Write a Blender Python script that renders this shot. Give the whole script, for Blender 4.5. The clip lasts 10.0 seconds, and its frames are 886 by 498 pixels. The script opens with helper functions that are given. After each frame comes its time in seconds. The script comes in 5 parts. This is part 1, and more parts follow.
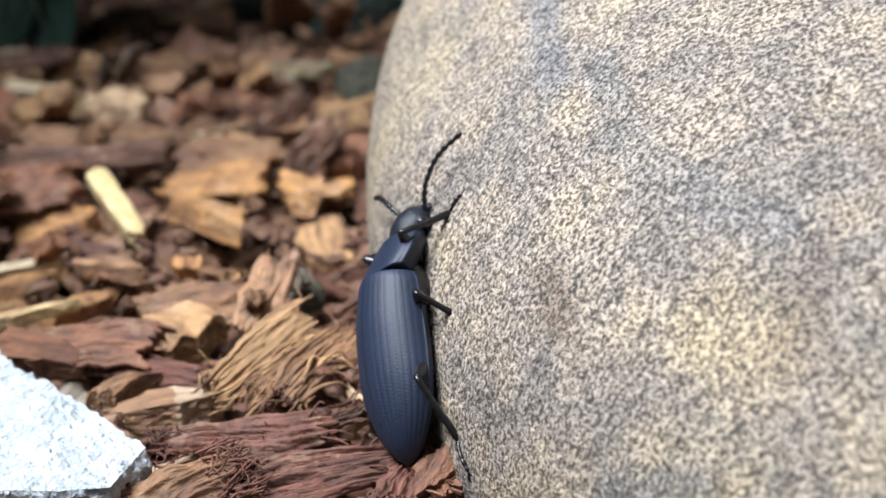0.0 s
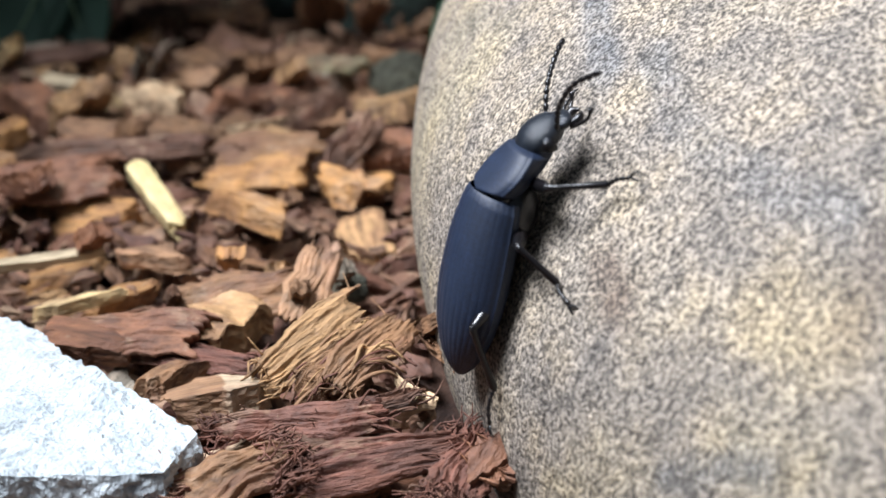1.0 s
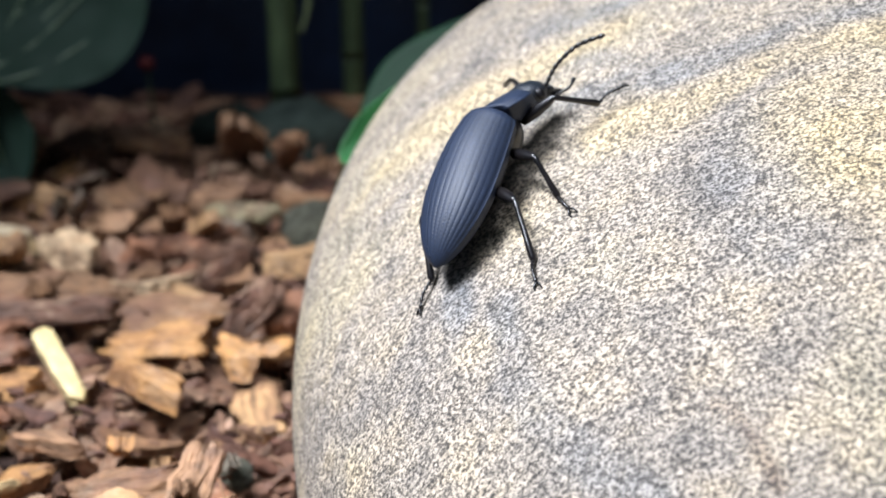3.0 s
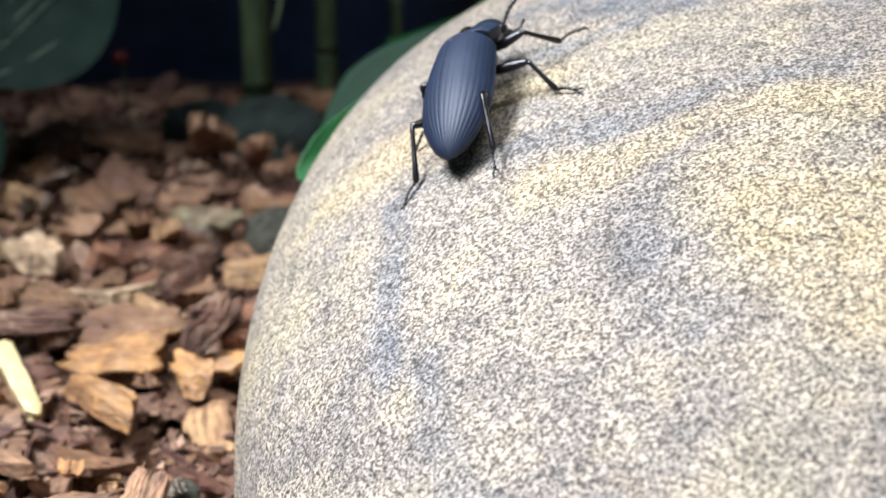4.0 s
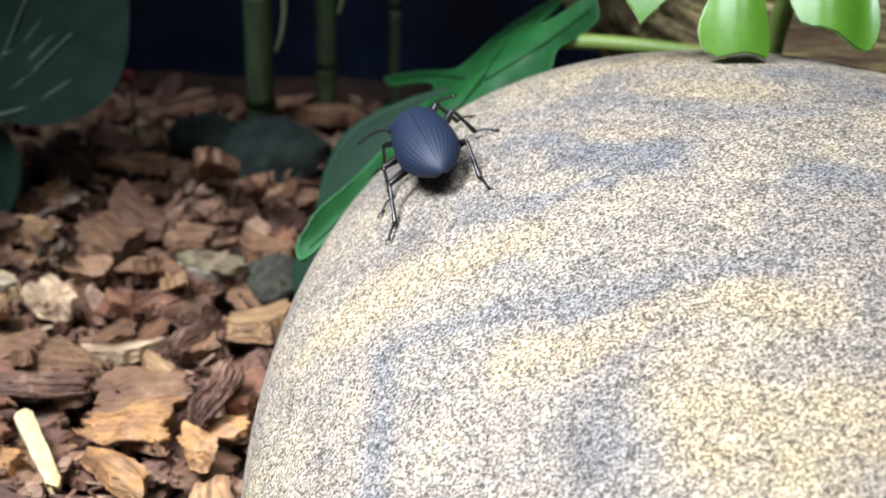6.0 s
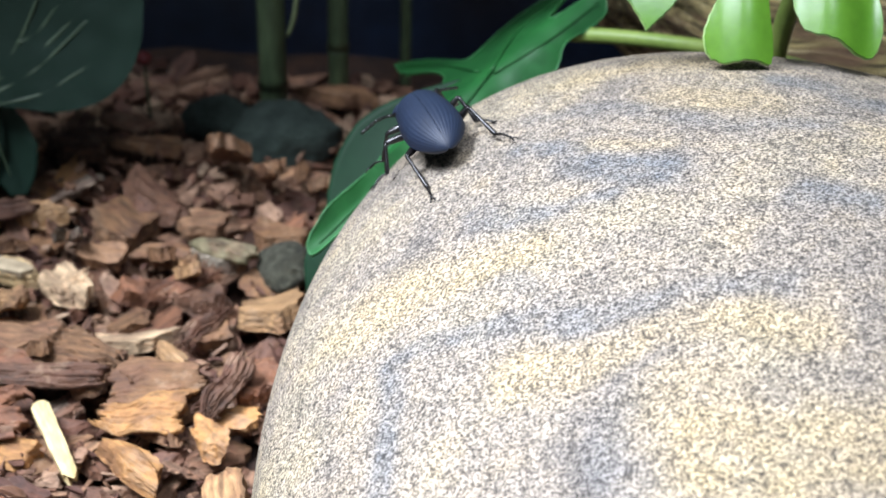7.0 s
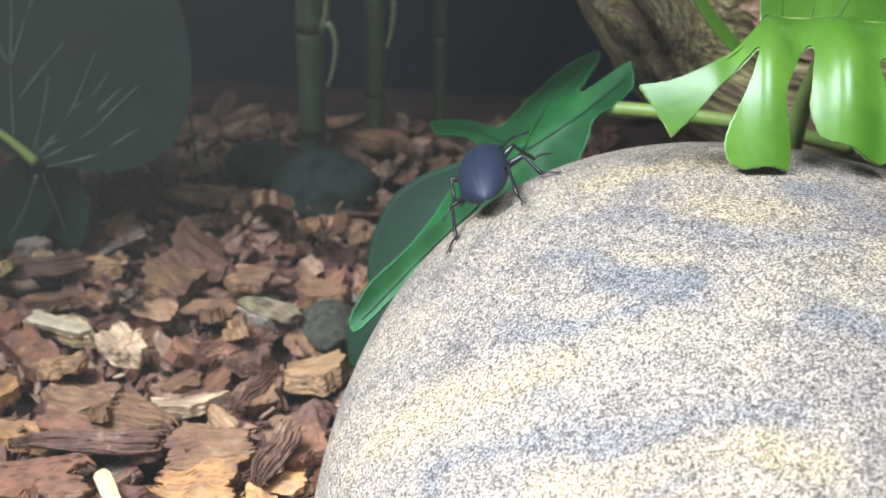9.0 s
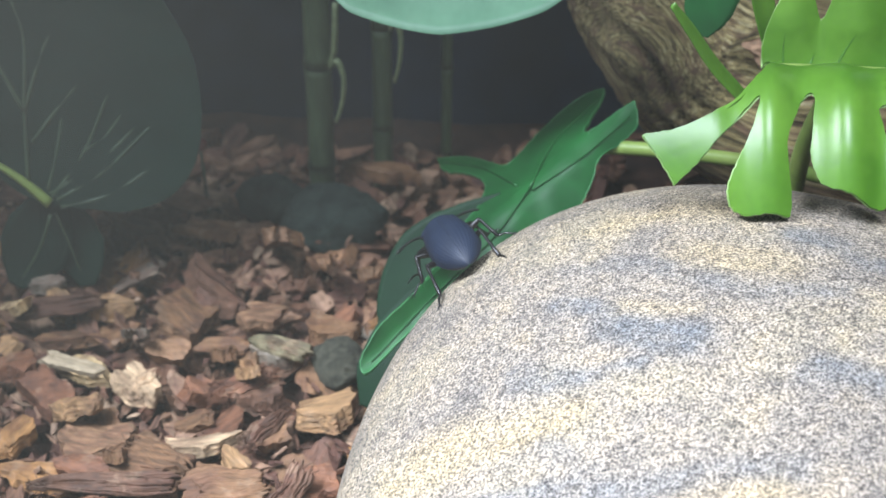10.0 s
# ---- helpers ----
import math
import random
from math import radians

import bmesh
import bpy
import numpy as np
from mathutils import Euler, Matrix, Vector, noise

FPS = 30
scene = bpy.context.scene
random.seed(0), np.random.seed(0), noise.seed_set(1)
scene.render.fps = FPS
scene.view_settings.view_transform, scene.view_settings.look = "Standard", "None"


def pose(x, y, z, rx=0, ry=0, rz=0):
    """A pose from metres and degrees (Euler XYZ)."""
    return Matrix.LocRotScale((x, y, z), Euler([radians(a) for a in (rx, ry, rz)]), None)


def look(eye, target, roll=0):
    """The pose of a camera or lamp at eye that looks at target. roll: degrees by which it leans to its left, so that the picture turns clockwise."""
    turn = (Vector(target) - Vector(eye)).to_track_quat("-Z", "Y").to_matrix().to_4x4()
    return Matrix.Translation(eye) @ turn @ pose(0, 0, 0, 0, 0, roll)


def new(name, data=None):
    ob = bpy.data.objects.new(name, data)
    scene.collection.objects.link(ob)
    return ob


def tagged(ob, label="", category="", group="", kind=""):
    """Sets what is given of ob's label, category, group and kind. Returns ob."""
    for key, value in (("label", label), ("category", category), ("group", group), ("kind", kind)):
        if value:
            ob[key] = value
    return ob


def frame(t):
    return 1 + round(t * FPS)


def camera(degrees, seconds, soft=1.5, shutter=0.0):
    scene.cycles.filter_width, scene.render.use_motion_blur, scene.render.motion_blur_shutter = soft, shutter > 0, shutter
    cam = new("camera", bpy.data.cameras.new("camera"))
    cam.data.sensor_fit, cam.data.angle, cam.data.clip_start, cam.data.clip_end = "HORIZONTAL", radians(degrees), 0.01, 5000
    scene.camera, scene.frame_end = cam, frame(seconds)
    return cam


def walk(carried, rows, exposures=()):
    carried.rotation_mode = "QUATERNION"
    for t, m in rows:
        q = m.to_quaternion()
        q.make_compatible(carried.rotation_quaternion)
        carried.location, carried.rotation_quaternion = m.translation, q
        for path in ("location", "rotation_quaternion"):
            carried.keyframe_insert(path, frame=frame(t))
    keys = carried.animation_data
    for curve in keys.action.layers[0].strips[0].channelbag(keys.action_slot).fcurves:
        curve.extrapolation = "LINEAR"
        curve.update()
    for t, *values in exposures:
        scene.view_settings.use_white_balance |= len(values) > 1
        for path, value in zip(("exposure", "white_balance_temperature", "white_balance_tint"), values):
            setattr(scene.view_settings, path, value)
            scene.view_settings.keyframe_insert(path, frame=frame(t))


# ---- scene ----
from mathutils import geometry

cam = camera(30, 10.0, soft=1.6)


def aim(x, y, z, yaw, pitch, roll):
    """A camera pose from its place, its turn to the left of +y, its tilt upwards and its lean, in degrees."""
    a, b = radians(yaw), radians(pitch)
    ahead = Vector((-math.sin(a) * math.cos(b), math.cos(a) * math.cos(b), math.sin(b)))
    return look((x, y, z), Vector((x, y, z)) + ahead, roll)


walk(cam, [
    (0.0, aim(0.0, -0.1618, 0.0993, 1.47, -22.22, -1.82)),
    (0.5, aim(-0.0031, -0.1621, 0.0976, 1.73, -22.06, -1.76)),
    (1.0, aim(-0.005, -0.1626, 0.0974, 1.8, -21.97, -1.58)),
    (1.5, aim(-0.0011, -0.1622, 0.1014, 1.55, -21.8, -1.39)),
    (2.0, aim(0.0025, -0.1614, 0.1089, 1.43, -21.57, -1.43)),
    (2.5, aim(0.0047, -0.1615, 0.1133, 1.27, -21.74, -1.32)),
    (3.0, aim(0.0094, -0.1621, 0.1256, 0.89, -21.49, -0.69)),
    (4.3, aim(0.0197, -0.162, 0.1479, 0.88, -24.44, 0.44)),
    (4.5, aim(0.0196, -0.1621, 0.1538, 0.32, -24.94, 0.83)),
    (5.0, aim(0.021, -0.1623, 0.1643, 0.35, -26.63, 1.25)),
    (5.5, aim(0.0198, -0.1622, 0.1812, 0.65, -28.17, 1.43)),
    (7.0, aim(0.0211, -0.1612, 0.2078, 1.43, -31.69, 1.62)),
    (7.5, aim(0.0185, -0.1614, 0.214, 1.68, -32.49, 1.67)),
    (8.0, aim(0.017, -0.1619, 0.2254, 1.85, -33.24, 1.68)),
    (8.5, aim(0.0168, -0.1616, 0.2364, 2.1, -34.02, 1.58)),
    (9.0, aim(0.0177, -0.1604, 0.2469, 2.33, -34.5, 1.26)),
    (9.5, aim(0.0181, -0.159, 0.259, 2.6, -34.72, 0.72)),
    (10.0, aim(0.0181, -0.1589, 0.2593, 2.78, -34.77, 0.5)),
],  exposures=[(0.0, -0.50, 6600, 10), (3.0, -0.26, 6480, 10), (5.5, -0.20, 6400, 10), (7.0, -0.11, 6320, 10), (10.0, 0.12, 6150, 9)])

# ---- light: a lamp in the hood of the terrarium, and the dim room ----
world = bpy.data.worlds.new("room_light")
world.use_nodes = True
scene.world = world
world.node_tree.nodes["Background"].inputs[0].default_value = (0.62, 0.78, 1.0, 1)
world.node_tree.nodes["Background"].inputs[1].default_value = 0.22


def unseen_lamp(eye, target, size, size_y, watts, spread):
    bar = bpy.data.lights.new("unseen_lamp", "AREA")
    bar.shape, bar.size, bar.size_y = "RECTANGLE", size, size_y
    bar.energy, bar.color, bar.spread = watts, (0.915, 0.98, 1.10), radians(spread)
    new("unseen_lamp", bar).matrix_world = look(eye, target)


# unseen: the hood panel over chips and boulder, and one added to brighten plants
unseen_lamp((-0.17, -0.030, 0.39), (0.010, 0.022, 0.02), 0.26, 0.14, 0.90, 52)
unseen_lamp((0.10, 0.00, 0.42), (0.095, 0.125, 0.08), 0.14, 0.10, 0.15, 44)


# ---- materials ----
class Nodes:
    """A short way to write node materials."""

    def __init__(self, name, rough=0.6):
        self.mat = bpy.data.materials.new(name)
        self.mat.use_nodes = True
        self.tree = self.mat.node_tree
        self.bsdf = self.tree.nodes["Principled BSDF"]
        self.bsdf.inputs["Roughness"].default_value = rough

    def add(self, kind, inputs=(), **settings):
        node = self.tree.nodes.new("ShaderNode" + kind)
        for key, value in settings.items():
            setattr(node, key, value)
        for key, value in dict(inputs).items():
            self.put(node.inputs[key], value)
        return node

    def put(self, socket, value):
        if isinstance(value, bpy.types.NodeSocket):
            self.tree.links.new(value, socket)
        else:
            socket.default_value = value

    def noise(self, coords, scale, detail=4.0, rough=0.55, stretch=(1, 1, 1)):
        m = self.add("Mapping", {"Vector": coords, "Scale": stretch})
        return self.add("TexNoise", {"Vector": m.outputs[0], "Scale": scale, "Detail": detail, "Roughness": rough}).outputs["Fac"]

    def ramp(self, fac, *stops):
        node = self.add("ValToRGB", {"Fac": fac})
        e = node.color_ramp.elements
        while len(e) < len(stops):
            e.new(0.5)
        for el, (at, col) in zip(e, stops):
            el.position, el.color = at, (*col, 1)
        return node.outputs[0]

    def mix(self, fac, a, b, how="MIX"):
        node = self.add("Mix", data_type="RGBA", blend_type=how)
        self.put(node.inputs[0], fac), self.put(node.inputs[6], a), self.put(node.inputs[7], b)
        return node.outputs[2]

    def math(self, how, a, b=0.0):
        node = self.add("Math", operation=how)
        self.put(node.inputs[0], a), self.put(node.inputs[1], b)
        return node.outputs[0]

    def bump(self, height, strength, distance):
        node = self.add("Bump", {"Height": height, "Strength": strength, "Distance": distance})
        self.put(self.bsdf.inputs["Normal"], node.outputs[0])

    def colour(self, value):
        self.put(self.bsdf.inputs["Base Color"], value)
        return self

    @property
    def here(self):
        return self.add("TexCoord").outputs["Object"]


def grey(v):
    return (v, v, v)


def stone_material():
    n = Nodes("sandstone", 0.75)
    at = n.here
    grey_band = n.add("Attribute", attribute_name="grey_band").outputs["Fac"]
    warm = n.add("Attribute", attribute_name="warm").outputs["Fac"]
    cloud = n.noise(at, 35, 5, 0.65)
    ragged = n.ramp(n.noise(at, 130, 5, 0.7), (0.32, grey(0.0)), (0.62, grey(1.0)))
    fine = n.noise(at, 2100, 2, 0.7)
    mid = n.noise(at, 800, 3, 0.6)
    base = n.ramp(cloud, (0.30, (0.166, 0.145, 0.127)), (0.5, (0.243, 0.205, 0.163)), (0.68, (0.290, 0.243, 0.168)))
    blotch = n.noise(at, 150, 4, 0.6)
    base = n.mix(1.0, base, n.ramp(blotch, (0.32, (0.70, 0.715, 0.745)), (0.5, grey(1.0)), (0.68, (1.16, 1.12, 1.02))), "MULTIPLY")
    base = n.mix(n.math("MULTIPLY", warm, n.math("ADD", n.math("MULTIPLY", ragged, 0.6), 0.25)), base, (0.375, 0.285, 0.150, 1))
    base = n.mix(n.math("MULTIPLY", grey_band, n.math("ADD", n.math("MULTIPLY", ragged, 0.7), 0.24)), base, (0.106, 0.115, 0.127, 1))
    rust = n.add("Attribute", attribute_name="rust").outputs["Fac"]
    base = n.mix(n.math("MULTIPLY", rust, n.math("ADD", n.math("MULTIPLY", ragged, 0.6), 0.3)), base, (0.10, 0.065, 0.045, 1))
    grains = n.ramp(fine, (0.36, (0.16, 0.15, 0.145)), (0.453, (0.52, 0.505, 0.49)), (0.52, (1.02, 1.02, 1.02)), (0.60, (1.62, 1.6, 1.56)))
    lumps = n.ramp(mid, (0.30, grey(0.42)), (0.46, grey(0.98)), (0.66, grey(1.28)))
    base = n.mix(1.0, base, lumps, "MULTIPLY")
    n.colour(n.mix(1.0, base, grains, "MULTIPLY"))
    n.bump(n.math("ADD", fine, n.math("MULTIPLY", mid, 0.8)), 0.7, 0.0005)
    return n.mat


def bark_material(name="bark", per_island=False, split=False):
    n = Nodes(name, 0.7)
    at = n.add("Attribute", attribute_name="grain").outputs["Vector"]
    if per_island:
        pick = n.add("NewGeometry").outputs["Random Per Island"]
    else:
        pick = 0.5
    wood = n.add("ObjectInfo").outputs["Color"] if not per_island else n.ramp(pick, (0.0, (0.08, 0.034, 0.022)), (0.25, (0.155, 0.068, 0.042)), (0.5, (0.22, 0.112, 0.062)),
                  (0.72, (0.28, 0.155, 0.088)), (0.86, (0.36, 0.21, 0.13)), (1.0, (0.48, 0.33, 0.21)))
    if split:
        across = n.math("ADD", n.add("SeparateXYZ", {"Vector": at}).outputs[0], n.math("MULTIPLY", n.noise(at, 200, 3), 0.004))
        wood = n.mix(n.ramp(n.math("MULTIPLY", across, 100.0), (0.22, grey(0)), (0.27, grey(1))), wood, (0.62, 0.46, 0.30, 1))
    fibre = n.noise(at, 900, 5, 0.65, (0.12, 1, 1))
    patch = n.noise(at, 160, 3, 0.6, (0.6, 1, 1))
    flake = n.noise(at, 420, 4, 0.7, (0.7, 1, 1))
    own = n.add("ObjectInfo").outputs["Random"] if not per_island else pick
    stringy = n.ramp(n.math("FRACT", n.math("MULTIPLY", own, 7.3)), (0.40, grey(0.15)), (0.85, grey(1.0)))
    col = n.mix(n.ramp(patch, (0.45, grey(0)), (0.62, grey(0.6))), wood, (0.12, 0.05, 0.03, 1))
    col = n.mix(n.ramp(n.noise(at, 95, 4, 0.75), (0.57, grey(0)), (0.61, grey(0.30))), col, (0.40, 0.27, 0.17, 1))
    lines = n.ramp(fibre, (0.28, grey(0.26)), (0.5, grey(0.82)), (0.72, grey(1.5)))
    specks = n.ramp(flake, (0.32, grey(0.36)), (0.48, grey(0.88)), (0.68, grey(1.35)))
    n.colour(n.mix(1.0, col, n.mix(stringy, specks, lines), "MULTIPLY"))
    relief = n.math("ADD", n.math("MULTIPLY", n.math("MULTIPLY", fibre, 1.5), stringy), n.math("MULTIPLY", flake, 0.8))
    n.bump(n.math("ADD", relief, patch), 0.9, 0.0009)
    return n.mat


def leaf_material(name, dark, light, rough=0.32, gloss=0.5, thin=0.0):
    n = Nodes(name, rough)
    n.bsdf.inputs["Specular IOR Level"].default_value = gloss
    at = n.here
    blot = n.noise(at, 60, 3)
    fine = n.noise(at, 700, 3)
    n.colour(n.mix(1.0, n.ramp(blot, (0.3, dark), (0.7, light)), n.ramp(fine, (0.3, grey(0.9)), (0.7, grey(1.08))), "MULTIPLY"))
    n.bump(n.math("ADD", fine, n.math("MULTIPLY", blot, 2.0)), 0.07, 0.0004)
    if thin:
        through_light = n.add("BsdfTranslucent", {"Color": (*light, 1)})
        both = n.add("MixShader")
        n.put(both.inputs[0], thin), n.put(both.inputs[1], n.bsdf.outputs[0]), n.put(both.inputs[2], through_light.outputs[0])
        n.put(n.tree.nodes["Material Output"].inputs["Surface"], both.outputs[0])
    return n.mat


def plain_material(name, a, b, scale, rough=0.6, bump=0.4, depth=0.0005, stretch=(1, 1, 1)):
    n = Nodes(name, rough)
    at = n.here
    big, fine = n.noise(at, scale, 4, 0.6, stretch), n.noise(at, scale * 9, 3, 0.6, stretch)
    n.colour(n.mix(1.0, n.ramp(big, (0.3, a), (0.7, b)), n.ramp(fine, (0.3, grey(0.7)), (0.7, grey(1.25))), "MULTIPLY"))
    n.bump(n.math("ADD", big, fine), bump, depth)
    return n.mat


STONE = stone_material()
BARK, BARK_STUFF, BARK_SPLIT = bark_material(), bark_material("bark_stuff", True), bark_material("bark_split", False, True)
SOIL = plain_material("soil", (0.025, 0.012, 0.008), (0.09, 0.04, 0.022), 120, 0.9, 0.9, 0.002)
BEETLE = plain_material("black_shell", (0.0048, 0.0114, 0.028), (0.0075, 0.0155, 0.038), 300, 0.58, 0.25, 0.0001)
BEETLE_HEAD = plain_material("black_head", (0.008, 0.011, 0.016), (0.013, 0.017, 0.024), 700, 0.36, 0.5, 0.0002)
BEETLE_LEG = plain_material("black_leg", (0.004, 0.004, 0.005), (0.009, 0.007, 0.007), 600, 0.28, 0.2, 0.0001)
LEAF_BRIGHT = leaf_material("bright_leaf", (0.058, 0.165, 0.012), (0.135, 0.290, 0.030), 0.31, 0.45, 0.25)
LEAF_FURROW = leaf_material("leaf_furrow", (0.035, 0.11, 0.010), (0.06, 0.16, 0.016), 0.35)
LEAF_DARK = leaf_material("dark_leaf", (0.0075, 0.066, 0.015), (0.018, 0.130, 0.028), 0.5, 0.45, 0.2)
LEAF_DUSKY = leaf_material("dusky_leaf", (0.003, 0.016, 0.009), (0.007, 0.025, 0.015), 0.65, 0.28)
# darker copy of the dark leaf, with the shade put into its colour
LEAF_DARK_SHADED = leaf_material("dark_leaf_shaded", (0.004, 0.021, 0.009), (0.007, 0.034, 0.013), 0.62, 0.2)
LEAF_PALE = leaf_material("pale_leaf", (0.08, 0.19, 0.11), (0.14, 0.28, 0.17), 0.5)
LEAF_EDGE = leaf_material("leaf_edge", (0.20, 0.34, 0.09), (0.32, 0.46, 0.16), 0.4)
LEAF_RIM = leaf_material("leaf_rim", (0.022, 0.13, 0.036), (0.045, 0.20, 0.060), 0.5)
STEM = leaf_material("stem", (0.16, 0.24, 0.05), (0.28, 0.36, 0.09), 0.4)
DULL_VEIN = leaf_material("dull_vein", (0.035, 0.065, 0.034), (0.06, 0.095, 0.05), 0.5)
TENDRIL = plain_material("tendril", (0.13, 0.17, 0.08), (0.20, 0.25, 0.12), 80, 0.5, 0.2, 0.0004)
CANE = plain_material("cane", (0.04, 0.068, 0.032), (0.085, 0.12, 0.055), 80, 0.5, 0.2, 0.0004, (1, 1, 0.2))
WHITE_STONE = plain_material("white_stone", (0.38, 0.425, 0.445), (0.58, 0.62, 0.635), 210, 0.8, 0.7, 0.0008)
WALL = plain_material("dark_wall", (0.006, 0.014, 0.034), (0.012, 0.022, 0.050), 12, 0.35, 0.1, 0.001)
YELLOW_WOOD = plain_material("pale_wood", (0.55, 0.40, 0.17), (0.75, 0.60, 0.32), 150, 0.7, 0.5, 0.0005, (0.2, 1, 1))
PALE_WOOD = plain_material("grey_wood", (0.34, 0.26, 0.16), (0.55, 0.44, 0.29), 150, 0.8, 0.6, 0.0005, (0.2, 1, 1))


# ---- building helpers ----
def mesh_from(name, verts, faces, smooth=True):
    me = bpy.data.meshes.new(name)
    me.from_pydata([tuple(v) for v in verts], [], [tuple(f) for f in faces])
    me.polygons.foreach_set("use_smooth", [smooth] * len(me.polygons))
    me.update()
    return me


def part(name, data, material, parent=None, label="", smooth=True):
    """One mesh object from a bmesh, or from a pair of vertices and faces, under a thing."""
    if isinstance(data, bmesh.types.BMesh):
        me = bpy.data.meshes.new(name)
        bmesh.ops.recalc_face_normals(data, faces=data.faces)
        data.to_mesh(me)
        data.free()
        me.polygons.foreach_set("use_smooth", [smooth] * len(me.polygons))
    else:
        me = mesh_from(name, data[0], data[1], smooth)
    me.materials.append(material)
    ob = new(name, me)
    ob.parent = parent
    return tagged(ob, label)


def thing(name, label, category, m=None, group="", kind=""):
    ob = new(name)
    ob.empty_display_size = 0.005
    if m is not None:
        ob.matrix_world = m
    return tagged(ob, label, category, group, kind)


def tube(points, radii, sides=10, closed=True):
    """Vertices and faces of a round bar through the points."""
    pts = [Vector(q) for q in points]
    verts, faces, side = [], [], None
    for i, q in enumerate(pts):
        d = (pts[min(i + 1, len(pts) - 1)] - pts[max(i - 1, 0)]).normalized()
        if side is None:
            side = d.orthogonal().normalized()
        side = (side - d * side.dot(d)).normalized()
        up = d.cross(side)
        for k in range(sides):
            a = 2 * math.pi * k / sides
            verts.append(q + radii[i] * (math.cos(a) * side + math.sin(a) * up))
    for i in range(len(pts) - 1):
        for k in range(sides):
            a, b = i * sides + k, i * sides + (k + 1) % sides
            faces.append((a, b, b + sides, a + sides))
    if closed:
        faces += [tuple(range(sides))[::-1], tuple(range((len(pts) - 1) * sides, len(pts) * sides))]
    return verts, faces


def bend(points, steps):
    """A smooth line through the given points (Catmull-Rom)."""
    p = [Vector(q) for q in points]
    p = [2 * p[0] - p[1], *p, 2 * p[-1] - p[-2]]
    out = []
    for i in range(1, len(p) - 2):
        for s in range(steps):
            t = s / steps
            a, b, c, d = p[i - 1:i + 3]
            out.append(0.5 * (2 * b + (c - a) * t + (2 * a - 5 * b + 4 * c - d) * t * t + (3 * b - a - 3 * c + d) * t ** 3))
    return out + [p[-2]]


def join(*pieces):
    verts, faces = [], []
    for v, f in pieces:
        n = len(verts)
        verts += [Vector(q) for q in v]
        faces += [tuple(i + n for i in one) for one in f]
    return verts, faces


def ball(n_around=16, n_up=10):
    verts = [Vector((0, 0, 1))]
    for i in range(1, n_up):
        a = math.pi * i / n_up
        for k in range(n_around):
            b = 2 * math.pi * k / n_around
            verts.append(Vector((math.sin(a) * math.cos(b), math.sin(a) * math.sin(b), math.cos(a))))
    verts.append(Vector((0, 0, -1)))
    faces = [(0, 1 + k, 1 + (k + 1) % n_around) for k in range(n_around)]
    for i in range(n_up - 2):
        for k in range(n_around):
            a, b = 1 + i * n_around + k, 1 + i * n_around + (k + 1) % n_around
            faces.append((a, a + n_around, b + n_around, b))
    last, ring = len(verts) - 1, 1 + (n_up - 2) * n_around
    faces += [(ring + k, last, ring + (k + 1) % n_around) for k in range(n_around)]
    return verts, faces


# ---- the boulder ----
ROCK_AT = np.array((0.11678, 0.03046, 0.00712))
ROCK_AXES = np.array((0.10629, 0.13619, 0.06995))
ROCK_TURN = np.array(Euler((0.2525, -0.0226, 0.7004)).to_matrix())
ROCK_FORM = np.array((-0.077, 0.039, 0.029, 0.064, 0.086, -0.107, -0.093, 0.06, 0.099, 0.032, -0.078, 0.098, -0.04))


def rock_swell(u):
    x, y, z = u[..., 0], u[..., 1], u[..., 2]
    terms = (x ** 3, x * x * y, x * y * y, y ** 3, x * y * z, z * x * x, z * y * y, x ** 4, y ** 4, x * x * y * y, x * x * y * z, x * y * y * z, z * x ** 3)
    return 1 + np.stack(terms, -1) @ ROCK_FORM


def inside_rock(q):
    """Below 1 inside the boulder."""
    local = (np.asarray(q) - ROCK_AT) @ ROCK_TURN / ROCK_AXES
    n = np.linalg.norm(local, axis=-1) + 1e-9
    return n / rock_swell(local / n[..., None])


